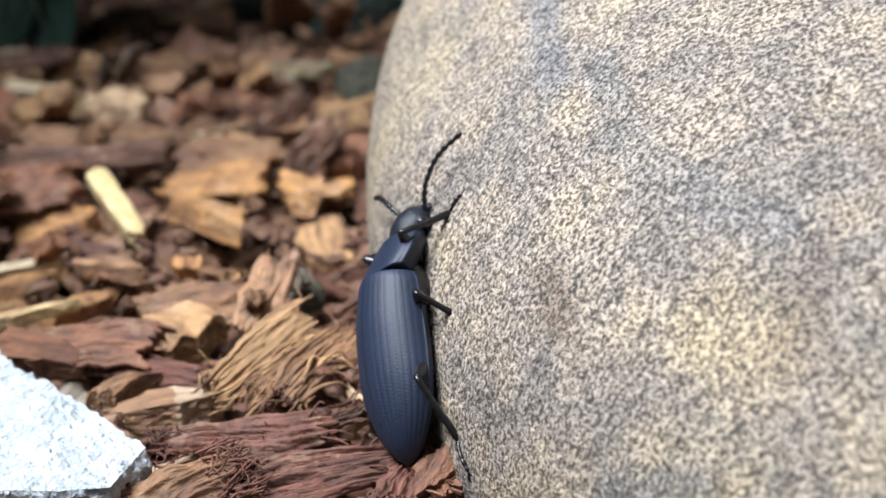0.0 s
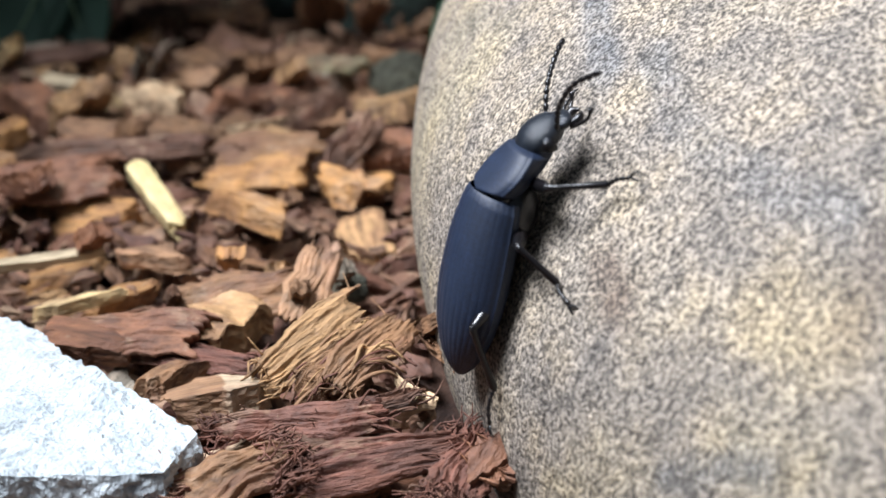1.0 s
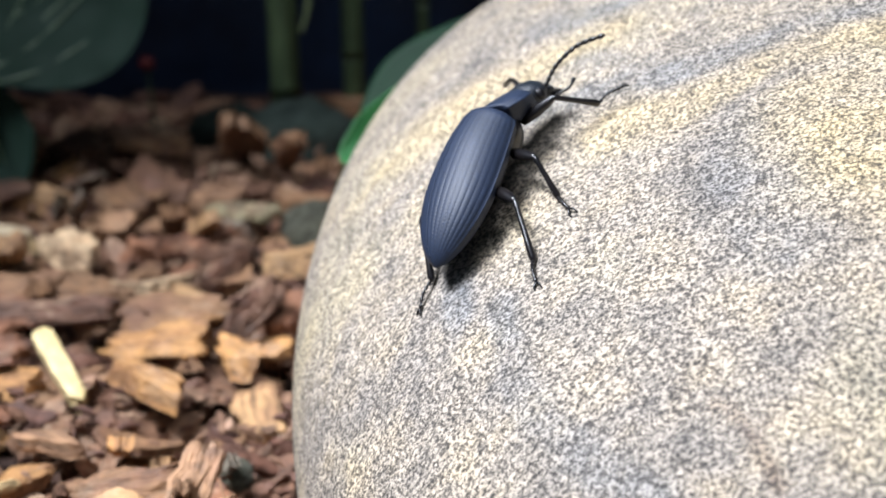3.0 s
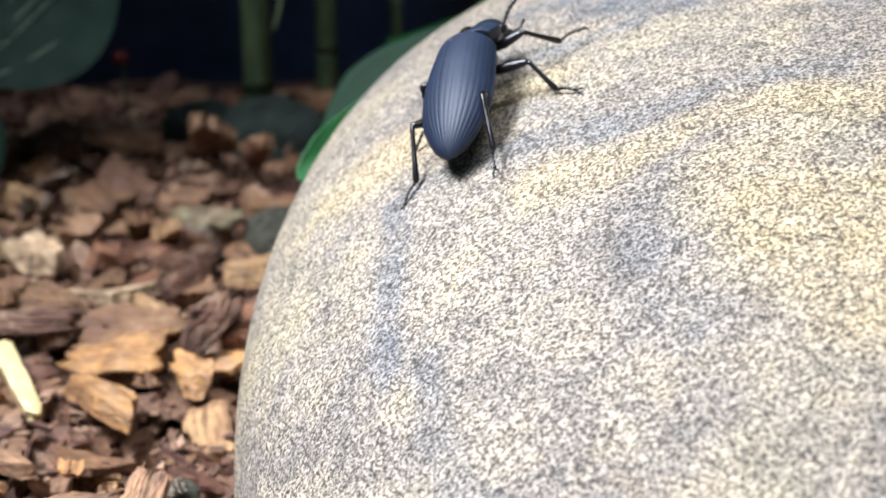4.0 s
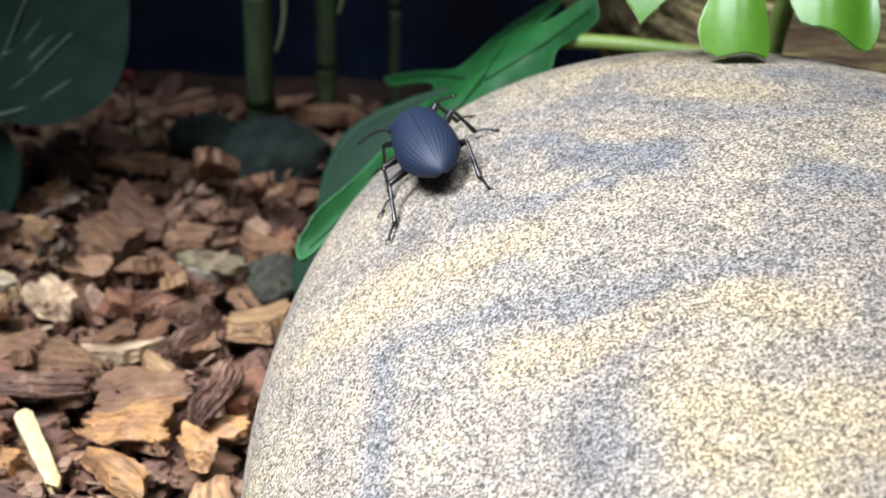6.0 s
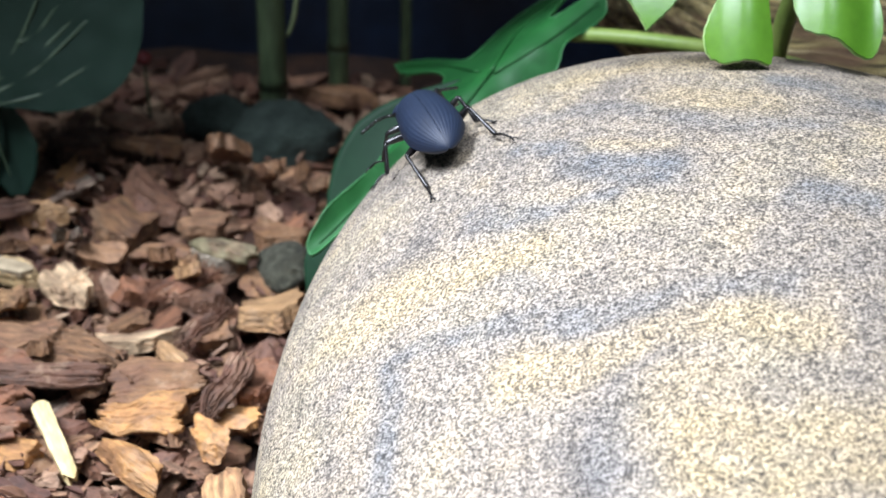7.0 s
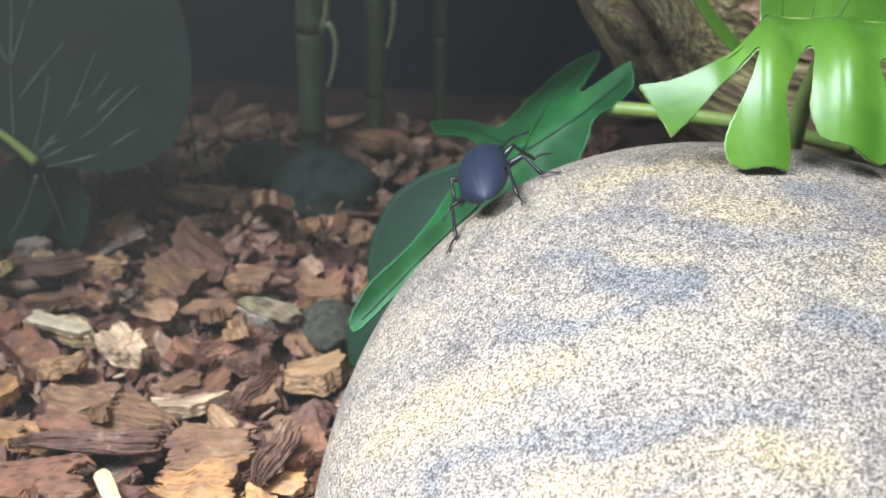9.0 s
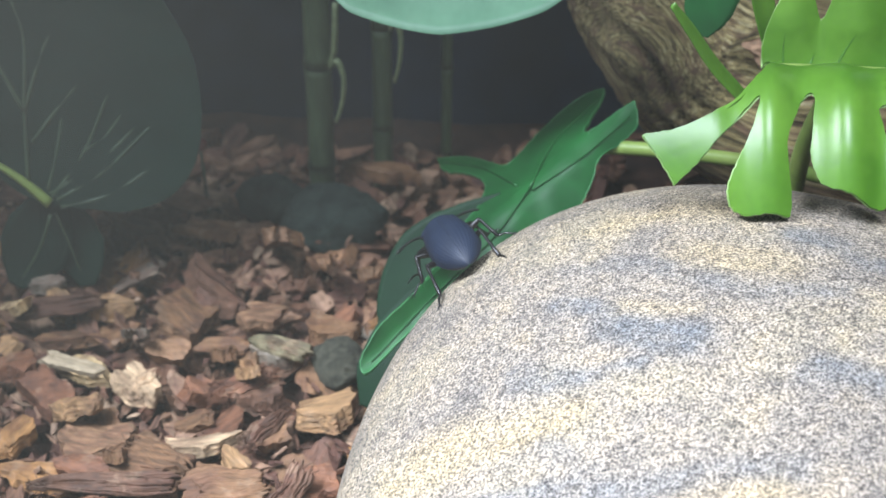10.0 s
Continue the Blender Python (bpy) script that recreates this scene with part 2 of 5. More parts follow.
# Grey-blue and yellow bands on the boulder: strength, width, and the line of each.
GREY_BANDS = [
    (0.75, 0.0026, (0.0075, 0.0205, 0.0455), (0.0076, 0.0306, 0.0488), (0.0076, 0.0433, 0.0521), (0.0052, 0.0550, 0.0528), (0.0103, 0.0552, 0.0564), (0.0214, 0.0504, 0.0619)),
    (0.65, 0.0030, (0.0214, 0.0504, 0.0619), (0.0350, 0.0473, 0.0678), (0.0453, 0.0475, 0.0718), (0.0547, 0.0474, 0.0748), (0.0695, 0.0431, 0.0780)),
    # the next three short lines make one purple-grey patch near the top
    (0.85, 0.0022, (0.0260, 0.0958, 0.0694), (0.0333, 0.0932, 0.0724)),
    (1.0, 0.0046, (0.0343, 0.0880, 0.0727), (0.0422, 0.0816, 0.0750), (0.0490, 0.0773, 0.0767)),
    (0.75, 0.0030, (0.0178, 0.0803, 0.0645), (0.0291, 0.0768, 0.0697), (0.0390, 0.0752, 0.0734)),
    (0.5, 0.0026, (0.0292, 0.1065, 0.0706), (0.0452, 0.1027, 0.0761), (0.0598, 0.0886, 0.0797), (0.0752, 0.0906, 0.0815)),
    (0.75, 0.0034, (0.0704, 0.1094, 0.0792), (0.0784, 0.1047, 0.0801), (0.0878, 0.0976, 0.0809)),
    (0.75, 0.0036, (0.0704, 0.0679, 0.0808), (0.0825, 0.0612, 0.0819), (0.0990, 0.0560, 0.0820)),
    (0.45, 0.0028, (0.0222, 0.0627, 0.0646), (0.0337, 0.0487, 0.0674)),
    (0.45, 0.0044, (0.0455, 0.0266, 0.0675), (0.0435, 0.0174, 0.0645), (0.0440, 0.0036, 0.0603)),
    (0.55, 0.0026, (0.0129, 0.0178, 0.0487), (0.0147, 0.0081, 0.0464), (0.0164, 0.0004, 0.0445), (0.0218, -0.0116, 0.0427), (0.0284, -0.0206, 0.0420)),
    (0.75, 0.0020, (0.0106, -0.0250, 0.0194), (0.0172, -0.0315, 0.0225), (0.0209, -0.0355, 0.0232)),
]
RUST = [
    (0.8, 0.0026, (0.0069, -0.0061, 0.0322), (0.0079, -0.0113, 0.0296)),
    (0.5, 0.0012, (0.0147, 0.0085, 0.0465), (0.0150, 0.0078, 0.0463)),
    (1.0, 0.0009, (0.0346, -0.0132, 0.0495), (0.0360, -0.0147, 0.0496), (0.0387, -0.0205, 0.0480), (0.0401, -0.0240, 0.0467), (0.0411, -0.0272, 0.0455)),
    (0.7, 0.0007, (0.0386, -0.0210, 0.0477), (0.0407, -0.0204, 0.0491)),
    (0.4, 0.0030, (0.0322, -0.0274, 0.0403), (0.0291, -0.0320, 0.0349)),
]
WARM = [
    (0.85, 0.0080, (0.0570, 0.0170, 0.0690), (0.0600, 0.0060, 0.0670), (0.0660, -0.0040, 0.0655)),
    (0.75, 0.0090, (0.0660, 0.0120, 0.0705), (0.0800, 0.0080, 0.0740), (0.0900, 0.0000, 0.0740)),
    (0.7, 0.0046, (0.0270, 0.0397, 0.0626), (0.0386, 0.0383, 0.0675), (0.0503, 0.0415, 0.0724), (0.0700, 0.0340, 0.0770)),
    (0.7, 0.0046, (0.0024, 0.0702, 0.0532), (0.0150, 0.0688, 0.0615), (0.0271, 0.0673, 0.0677)),
    (0.6, 0.0085, (0.0525, 0.0239, 0.0694), (0.0616, 0.0116, 0.0690), (0.0670, 0.0020, 0.0674)),
    (0.55, 0.0024, (0.0354, 0.0931, 0.0732), (0.0495, 0.0866, 0.0774)),
    (0.6, 0.0050, (0.0069, 0.0680, 0.0564), (-0.0012, 0.0658, 0.0496)),
    (0.6, 0.0050, (0.0508, 0.1064, 0.0770), (0.0657, 0.0972, 0.0802)),
    (0.6, 0.0050, (0.0406, 0.1200, 0.0728), (0.0632, 0.1226, 0.0761)),
    (0.5, 0.0050, (0.0206, -0.0223, 0.035), (0.027, -0.0305, 0.0342)),
]


def build_rock():
    n_around, n_up = 620, 380
    a = np.pi * (np.arange(n_up + 1) / n_up)
    b = 2 * np.pi * np.arange(n_around) / n_around
    u = np.stack([np.sin(a)[:, None] * np.cos(b), np.sin(a)[:, None] * np.sin(b), np.cos(a)[:, None] * np.ones_like(b)], -1).reshape(-1, 3)
    places = ROCK_AT + (u * rock_swell(u)[:, None] * ROCK_AXES) @ ROCK_TURN.T
    faces = []
    for i in range(n_up):
        for k in range(n_around):
            p, q = i * n_around + k, i * n_around + (k + 1) % n_around
            faces.append((p, p + n_around, q + n_around, q))
    me = mesh_from("boulder", places, faces)
    wob = np.stack([np.sin(places @ d * 70 + k) for k, d in enumerate(np.random.default_rng(2).normal(size=(6, 3)))], -1)
    warped = places + 0.0010 * (wob @ np.random.default_rng(4).normal(size=(6, 3)))

    def near(points, width):
        """How near each place is to a bent line: 1 on it, 0 farther away than its width."""
        best = np.full(len(places), 9.0)
        for a, b in zip(points, points[1:]):
            a, b = np.array(a), np.array(b)
            t = np.clip((warped - a) @ (b - a) / ((b - a) @ (b - a)), 0, 1)
            best = np.minimum(best, np.linalg.norm(warped - a - t[:, None] * (b - a), axis=1))
        return np.clip(1.6 - best / width, 0, 1) ** 1.5

    grey_band = np.zeros(len(places))
    for strength, width, *points in GREY_BANDS:
        grey_band = np.maximum(grey_band, strength * near(points, width))
    warm = np.zeros(len(places))
    for strength, width, *points in WARM:
        warm = np.maximum(warm, strength * near(points, width))
    rust = np.zeros(len(places))
    for strength, width, *points in RUST:
        rust = np.maximum(rust, strength * near(points, width))
    for name, values in (("grey_band", grey_band), ("warm", warm), ("rust", rust)):
        me.attributes.new(name, "FLOAT", "POINT").data.foreach_set("value", values)
    me.materials.append(STONE)
    return tagged(new("boulder", me), "large smooth speckled sandstone boulder half sunk in bark chips", "rock")


boulder = build_rock()


# ---- ground ----
def build_ground():
    n = 120
    xs = np.linspace(-0.75, 0.75, n)
    verts = [(x, y + 0.1, 0.004 * noise.noise((x * 40, y * 40, 1)) - 0.006) for y in xs for x in xs]
    faces = [(j * n + i, j * n + i + 1, (j + 1) * n + i + 1, (j + 1) * n + i) for j in range(n - 1) for i in range(n - 1)]
    ob = part("ground", (verts, faces), SOIL)
    return tagged(ob, "dark damp soil under the bark chips", "ground", kind="structure")


build_ground()


def slab_wall(name, x0, x1, y0, y1, z0, z1, material, label):
    bm = bmesh.new()
    bmesh.ops.create_cube(bm, size=1, matrix=Matrix.LocRotScale(((x0 + x1) / 2, (y0 + y1) / 2, (z0 + z1) / 2), None, (x1 - x0, y1 - y0, z1 - z0)))
    bmesh.ops.bevel(bm, geom=bm.edges, offset=0.002, segments=1, affect="EDGES")
    return tagged(part(name, bm, material, smooth=False), label, "wall", kind="structure")


slab_wall("wall_back", -0.5, 0.5, 0.293, 0.308, -0.02, 0.5, WALL, "dark blue-black back panel of the terrarium")
slab_wall("wall_left", -0.36, -0.345, -0.15, 0.288, -0.02, 0.5, WALL, "dark side panel of the terrarium")
slab_wall("wall_right", 0.36, 0.375, -0.15, 0.288, -0.02, 0.5, WALL, "dark side panel of the terrarium")


def hazed_glass():
    """Clear glass with a veil of haze painted on it, thickest high up towards one end."""
    n = Nodes("hazed_glass", 0.1)
    at = n.add("SeparateXYZ", {"Vector": n.here})
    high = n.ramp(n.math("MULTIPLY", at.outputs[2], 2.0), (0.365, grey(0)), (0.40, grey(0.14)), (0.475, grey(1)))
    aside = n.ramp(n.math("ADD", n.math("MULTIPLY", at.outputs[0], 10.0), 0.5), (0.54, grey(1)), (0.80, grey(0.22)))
    mottle = n.ramp(n.noise(n.here, 90, 3, 0.5), (0.3, grey(0.75)), (0.7, grey(1.0)))
    # the haze is put into the pane as a pale diffuse layer
    film = n.math("MULTIPLY", n.mix(1.0, n.mix(1.0, high, aside, "MULTIPLY"), mottle, "MULTIPLY"), 0.225)
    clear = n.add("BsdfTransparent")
    veil = n.add("BsdfDiffuse", {"Color": (0.85, 0.78, 0.62, 1)})
    both = n.add("MixShader")
    n.put(both.inputs[0], film), n.put(both.inputs[1], clear.outputs[0]), n.put(both.inputs[2], veil.outputs[0])
    n.put(n.tree.nodes["Material Output"].inputs["Surface"], both.outputs[0])
    return n.mat


pane = slab_wall("window_1", -0.343, 0.358, -0.118, -0.115, -0.02, 0.34, hazed_glass(), "clear front glass of the terrarium with a painted veil of haze")
pane.visible_shadow = False


# ---- bark chips ----
ICO = {}


def ico(level):
    if level not in ICO:
        bm = bmesh.new()
        bmesh.ops.create_icosphere(bm, subdivisions=level, radius=1)
        ICO[level] = (np.array([v.co for v in bm.verts]), [tuple(v.index for v in f.verts) for f in bm.faces])
        bm.free()
    return ICO[level]


def chip_form(rng, level, length, width, thick, cuts=9):
    """A broken piece of bark: a round lump cut by planes, flattened, warped and frayed."""
    u, faces = ico(level)
    v = u.copy()
    for _ in range(cuts):
        d = rng.normal(size=3) * (1, 1, 0.12)
        d /= np.linalg.norm(d)
        far = v @ d - rng.uniform(0.4, 0.85)
        v -= np.clip(far, 0, None)[:, None] * d
    v[:, 2] = np.clip(v[:, 2], -0.45, 0.45)
    ph = rng.uniform(0, 9, 6)
    turn = np.arctan2(v[:, 1], v[:, 0])
    ragged = 1 + 0.07 * np.sin(5 * turn + ph[2]) + 0.05 * np.sin(9 * turn + ph[3]) + 0.035 * np.sin(17 * turn + ph[4])
    v[:, :2] *= ragged[:, None]
    v /= np.abs(v).max(0)
    v = v * (length / 2, width / 2, thick / 2)
    v[:, 2] += rng.uniform(0.02, 0.26) * thick * np.sin(v[:, 1] / width * 14 + ph[0] + 2 * np.sin(v[:, 0] / length * 5 + ph[1])) * 0.5
    v[:, 2] += rng.uniform(-0.5, 0.5) * width * (v[:, 1] / width) ** 2 + rng.uniform(-0.3, 0.3) * length * (v[:, 0] / length) ** 2
    v += rng.normal(size=v.shape) * 0.018 * thick
    return v, faces


def chip_mesh(name, rng, level, length, width, thick, material=None):
    v, faces = chip_form(rng, level, length, width, thick)
    me = mesh_from(name, v, faces, False)
    a = me.attributes.new("grain", "FLOAT_VECTOR", "POINT")
    a.data.foreach_set("vector", (v + (0 if material else rng.uniform(-1, 1, 3))).ravel())
    me.materials.append(material or BARK)
    return me


TONES = {"red": (0.215, 0.090, 0.043), "brown": (0.227, 0.117, 0.054), "dark": (0.127, 0.061, 0.033), "tan": (0.421, 0.242, 0.109), "pale": (0.718, 0.501, 0.298),
         "straw": (0.739, 0.532, 0.265), "pink": (0.348, 0.190, 0.098), "orange": (0.444, 0.223, 0.077), "grey": (0.280, 0.235, 0.176),
         "wine": (0.169, 0.065, 0.041), "moss": (0.224, 0.192, 0.104)}
TONE_WORDS = {"red": "reddish-brown", "brown": "mid-brown", "dark": "dark brown", "tan": "tan", "pale": "pale freshly split", "straw": "straw-yellow",
              "pink": "pinkish-brown", "orange": "orange-brown", "grey": "weathered grey"}
LAID = []


def bark(x, y, z, length, width, yaw, tilt, tone, split=False):
    """One chip of bark of its own size, at its place on top of the mulch."""
    rng = np.random.default_rng(len(LAID) + 11)
    thick = min(0.0044, 0.28 * min(length, width) + 0.0010)
    ob = new("bark_chip", chip_mesh("bark_chip", rng, 4, length, width, thick, BARK_SPLIT if split else None))
    ob.matrix_world = pose(x, y, z + 0.3 * length * math.sin(radians(tilt)), rng.normal() * 9, -tilt, yaw)
    ob.color = (*TONES[tone], 1)
    LAID.append((x, y, max(length, width)))
    return tagged(ob, f"{TONE_WORDS[tone]} bark chip lying on top of the mulch", "bark chip", "bark chips of the mulch")


bark(-0.0246, 0.1377, 0.0050, 0.0177, 0.0170, 20, 0, "tan")
bark(-0.0500, 0.1241, 0.0050, 0.0191, 0.0072, 17, 0, "pale")
bark(-0.0831, 0.1488, 0.0050, 0.0177, 0.0077, -13, 0, "straw")
bark(-0.0693, 0.1438, 0.0050, 0.0143, 0.0112, -48, 0, "pale")
bark(-0.0897, 0.1394, 0.0050, 0.0132, 0.0194, 32, 0, "red")
bark(-0.0758, 0.1245, 0.0050, 0.0190, 0.0166, -11, 0, "pink")
bark(-0.0571, 0.1142, 0.0050, 0.0177, 0.0183, -11, 0, "brown")
bark(-0.0420, 0.1179, 0.0050, 0.0136, 0.0068, -51, 0, "tan")
bark(-0.0236, 0.1129, 0.0050, 0.0140, 0.0140, -10, 0, "red")
bark(-0.0638, 0.1583, 0.0050, 0.0163, 0.0088, -21, 0, "pink")
bark(-0.0752, 0.1607, 0.0050, 0.0177, 0.0037, -66, 35, "grey")
bark(-0.0716, 0.1603, 0.0050, 0.0195, 0.0037, -63, 35, "grey")
bark(-0.0630, 0.1729, 0.0050, 0.0224, 0.0183, -45, 0, "brown")
bark(-0.0836, 0.1764, 0.0050, 0.0143, 0.0097, -8, 0, "tan")
bark(-0.0432, 0.1747, 0.0050, 0.0152, 0.0114, 9, 0, "pink")
bark(-0.0371, 0.1583, 0.0050, 0.0169, 0.0093, -15, 0, "grey")
bark(-0.0505, 0.1543, 0.0050, 0.0190, 0.0073, -71, 35, "brown")
bark(-0.0440, 0.1525, 0.0050, 0.0151, 0.0065, -69, 35, "tan")
bark(-0.0259, 0.1681, 0.0050, 0.0151, 0.0158, 4, 0, "brown")
bark(-0.0306, 0.1926, 0.0050, 0.0281, 0.0087, -71, 35, "brown")
bark(-0.0432, 0.2022, 0.0050, 0.0277, 0.0125, -74, 35, "brown")
bark(-0.0588, 0.1844, 0.0050, 0.0322, 0.0138, -51, 0, "dark")
bark(-0.0624, 0.2107, 0.0050, 0.0228, 0.0073, -9, 0, "brown")
bark(-0.0802, 0.2102, 0.0050, 0.0185, 0.0147, -17, 0, "dark")
bark(-0.1058, 0.1902, 0.0050, 0.0137, 0.0061, 33, 0, "grey")
bark(-0.1025, 0.1836, 0.0050, 0.0114, 0.0057, 22, 0, "grey")
bark(-0.1046, 0.1701, 0.0050, 0.0185, 0.0061, -48, 35, "straw")
bark(-0.0993, 0.1506, 0.0050, 0.0131, 0.0153, 21, 0, "red")
bark(-0.0950, 0.1243, 0.0050, 0.0123, 0.0092, 74, 0, "orange")
bark(-0.0175, 0.2436, 0.0050, 0.0287, 0.0109, -9, 0, "brown")
bark(-0.0537, 0.1431, 0.0050, 0.0142, 0.0107, -17, 0, "red")
bark(-0.0399, 0.1409, 0.0050, 0.0125, 0.0097, 40, 0, "dark")
bark(-0.0182, 0.1918, 0.0050, 0.0125, 0.0070, -67, 35, "brown")
bark(-0.0746, 0.1306, 0.0050, 0.0178, 0.0078, -49, 0, "brown")
bark(-0.0356, 0.1280, 0.0050, 0.0117, 0.0084, 40, 0, "brown")
bark(-0.0748, 0.1135, 0.0050, 0.0203, 0.0091, -6, 0, "red")
bark(-0.0381, 0.0168, 0.0060, 0.0151, 0.0093, 15, 0, "pink", True)
bark(-0.0595, 0.0340, 0.0060, 0.0162, 0.0071, -18, 0, "red")
bark(-0.0401, 0.0378, 0.0060, 0.0158, 0.0144, -28, 0, "tan")
bark(-0.0056, -0.0015, 0.0060, 0.0085, 0.0050, 60, 35, "red")
bark(-0.0144, 0.0164, 0.0060, 0.0097, 0.0024, -51, 0, "pale")
bark(-0.0124, 0.0277, 0.0060, 0.0238, 0.0034, -71, 35, "brown")
bark(-0.0434, 0.0834, 0.0060, 0.0215, 0.0100, -37, 0, "orange")
bark(-0.0820, 0.1305, 0.0060, 0.0173, 0.0117, -51, 35, "tan")
bark(-0.0691, 0.1159, 0.0060, 0.0139, 0.0071, -71, 35, "brown")
bark(-0.0628, 0.0454, 0.0060, 0.0155, 0.0031, 34, 0, "straw")
bark(-0.0482, 0.0427, 0.0060, 0.0116, 0.0027, -72, 35, "dark")
bark(-0.0426, 0.0568, 0.0060, 0.0107, 0.0044, -72, 35, "orange")
bark(-0.0348, 0.0505, 0.0060, 0.0123, 0.0047, -77, 35, "tan")
bark(-0.0313, 0.0438, 0.0060, 0.0103, 0.0037, -65, 35, "pink")
bark(-0.0649, 0.0652, 0.0060, 0.0097, 0.0067, -57, 35, "red")
bark(-0.0297, 0.0907, 0.0060, 0.0138, 0.0088, -46, 0, "orange")
bark(-0.0475, 0.1103, 0.0060, 0.0120, 0.0078, -40, 0, "brown")
bark(-0.0455, 0.0229, 0.0060, 0.0114, 0.0045, -127, 0, "brown")
bark(-0.0439, 0.1466, 0.0060, 0.0155, 0.0058, -70, 35, "tan")
bark(-0.0791, 0.0878, 0.0060, 0.0151, 0.0087, -47, 35, "red")
bark(-0.0544, 0.0614, 0.0060, 0.0132, 0.0053, -25, 0, "pink")
bark(-0.0255, 0.0529, 0.0060, 0.0084, 0.0038, -65, 35, "grey")


def lay_mulch():
    rng = np.random.default_rng(5)
    tones = ["red", "brown", "dark", "brown", "red", "pink", "tan", "orange", "grey", "brown"]
    kinds = [chip_mesh("bark_chip", rng, 4, rng.uniform(0.012, 0.024), rng.uniform(0.008, 0.015), rng.uniform(0.0014, 0.0036)) for _ in range(28)]
    spots = np.array(LAID)
    count = 0
    while count < 230:
        x, y = rng.uniform(-0.125, 0.03), rng.uniform(-0.012, 0.21)
        z = rng.uniform(-0.003, 0.003)
        if inside_rock((x, y, z + 0.003)) < 1.05 or (np.hypot(spots[:, 0] - x, spots[:, 1] - y) < 0.55 * spots[:, 2]).any():
            continue
        tone = tones[rng.integers(len(tones))]
        ob = new("bark_chip", kinds[rng.integers(len(kinds))])
        ob.matrix_world = pose(x, y, z, rng.normal() * 15, rng.normal() * 13, rng.uniform(0, 360))
        ob.color = (*(np.array(TONES[tone]) * rng.uniform(0.75, 1.2)), 1)
        tagged(ob, f"{TONE_WORDS[tone]} bark chip half buried in the mulch", "bark chip", "bark chips of the mulch")
        count += 1
    allv, allf, grain, n, base = [], [], [], 0, 0
    while n < 2300:
        x, y = rng.uniform(-0.30, 0.30), rng.uniform(-0.10, 0.28)
        if rng.random() < 0.6:
            x, y = rng.uniform(-0.14, 0.05), rng.uniform(-0.02, 0.27)
        if inside_rock((x, y, 0.003)) < 1.03:
            continue
        v, f = chip_form(rng, 3 if y < 0.25 and abs(x) < 0.14 else 2, rng.uniform(0.006, 0.018), rng.uniform(0.003, 0.009), rng.uniform(0.0015, 0.004))
        m = np.array(pose(x, y, rng.uniform(-0.008, 0.0015), rng.normal() * 25, rng.normal() * 20, rng.uniform(0, 360)))
        grain.append(v + rng.uniform(-1, 1, 3))
        allv.append(v @ m[:3, :3].T + m[:3, 3])
        allf.append(np.array(f) + base)
        base += len(v)
        n += 1
    n = 0
    while n < 1500:
        x, y = rng.uniform(-0.13, 0.02), rng.uniform(-0.015, 0.22)
        if inside_rock((x, y, 0.003)) < 1.02:
            continue
        long = rng.uniform(0.0015, 0.006)
        v, f = chip_form(rng, 2, long, long * rng.uniform(0.15, 0.6), long * rng.uniform(0.1, 0.25))
        m = np.array(pose(x, y, rng.uniform(-0.001, 0.0045), rng.normal() * 30, rng.normal() * 25, rng.uniform(0, 360)))
        grain.append(v + rng.uniform(-1, 1, 3))
        allv.append(v @ m[:3, :3].T + m[:3, 3])
        allf.append(np.array(f) + base)
        base += len(v)
        n += 1
    v, f = np.concatenate(allv), np.concatenate(allf)
    me = mesh_from("bark_mulch", v, f.tolist(), False)
    a = me.attributes.new("grain", "FLOAT_VECTOR", "POINT")
    a.data.foreach_set("vector", np.concatenate(grain).ravel())
    me.materials.append(BARK_STUFF)
    tagged(new("bark_mulch", me), "deep bed of small reddish-brown bark mulch", "mulch", kind="stuff")


lay_mulch()


# ---- other pieces on the ground ----
def rough_plate(outline, z0, z1, rng, amp):
    """A broken plate of stone over an outline, with a rough top."""
    bm = bmesh.new()
    top = [bm.verts.new((x, y, z1)) for x, y in outline]
    face = bm.faces.new(top)
    ext = bmesh.ops.extrude_face_region(bm, geom=[face])
    for v in [g for g in ext["geom"] if isinstance(g, bmesh.types.BMVert)]:
        v.co.z = z0
    bmesh.ops.triangulate(bm, faces=bm.faces)
    for _ in range(4):
        bmesh.ops.subdivide_edges(bm, edges=[e for e in bm.edges if e.calc_length() > 0.0011], cuts=1, use_grid_fill=True)
        bmesh.ops.triangulate(bm, faces=bm.faces)
    bmesh.ops.subdivide_edges(bm, edges=[e for e in bm.edges if e.calc_length() > 0.0008], cuts=1, use_grid_fill=True)
    bm.normal_update()
    for v in bm.verts:
        q = v.co
        h = noise.fractal(q * 170, 0.8, 2.1, 5) + 0.35 * noise.noise(q * 1100)
        v.co = q + v.normal * amp * h
    return bm


slab = part("white_stone", rough_plate([(-0.075, 0.040), (-0.0611, 0.0267), (-0.053, 0.0168), (-0.0456, 0.0098), (-0.0385, 0.0013), (-0.0406, -0.0069), (-0.046, -0.0078), (-0.0522, -0.0073), (-0.0582, -0.0077), (-0.085, -0.009), (-0.095, 0.03)], -0.003, 0.0092, None, 0.0011), WHITE_STONE, smooth=False)
tagged(slab, "flat rough bluish-white stone with a broken edge", "stone")


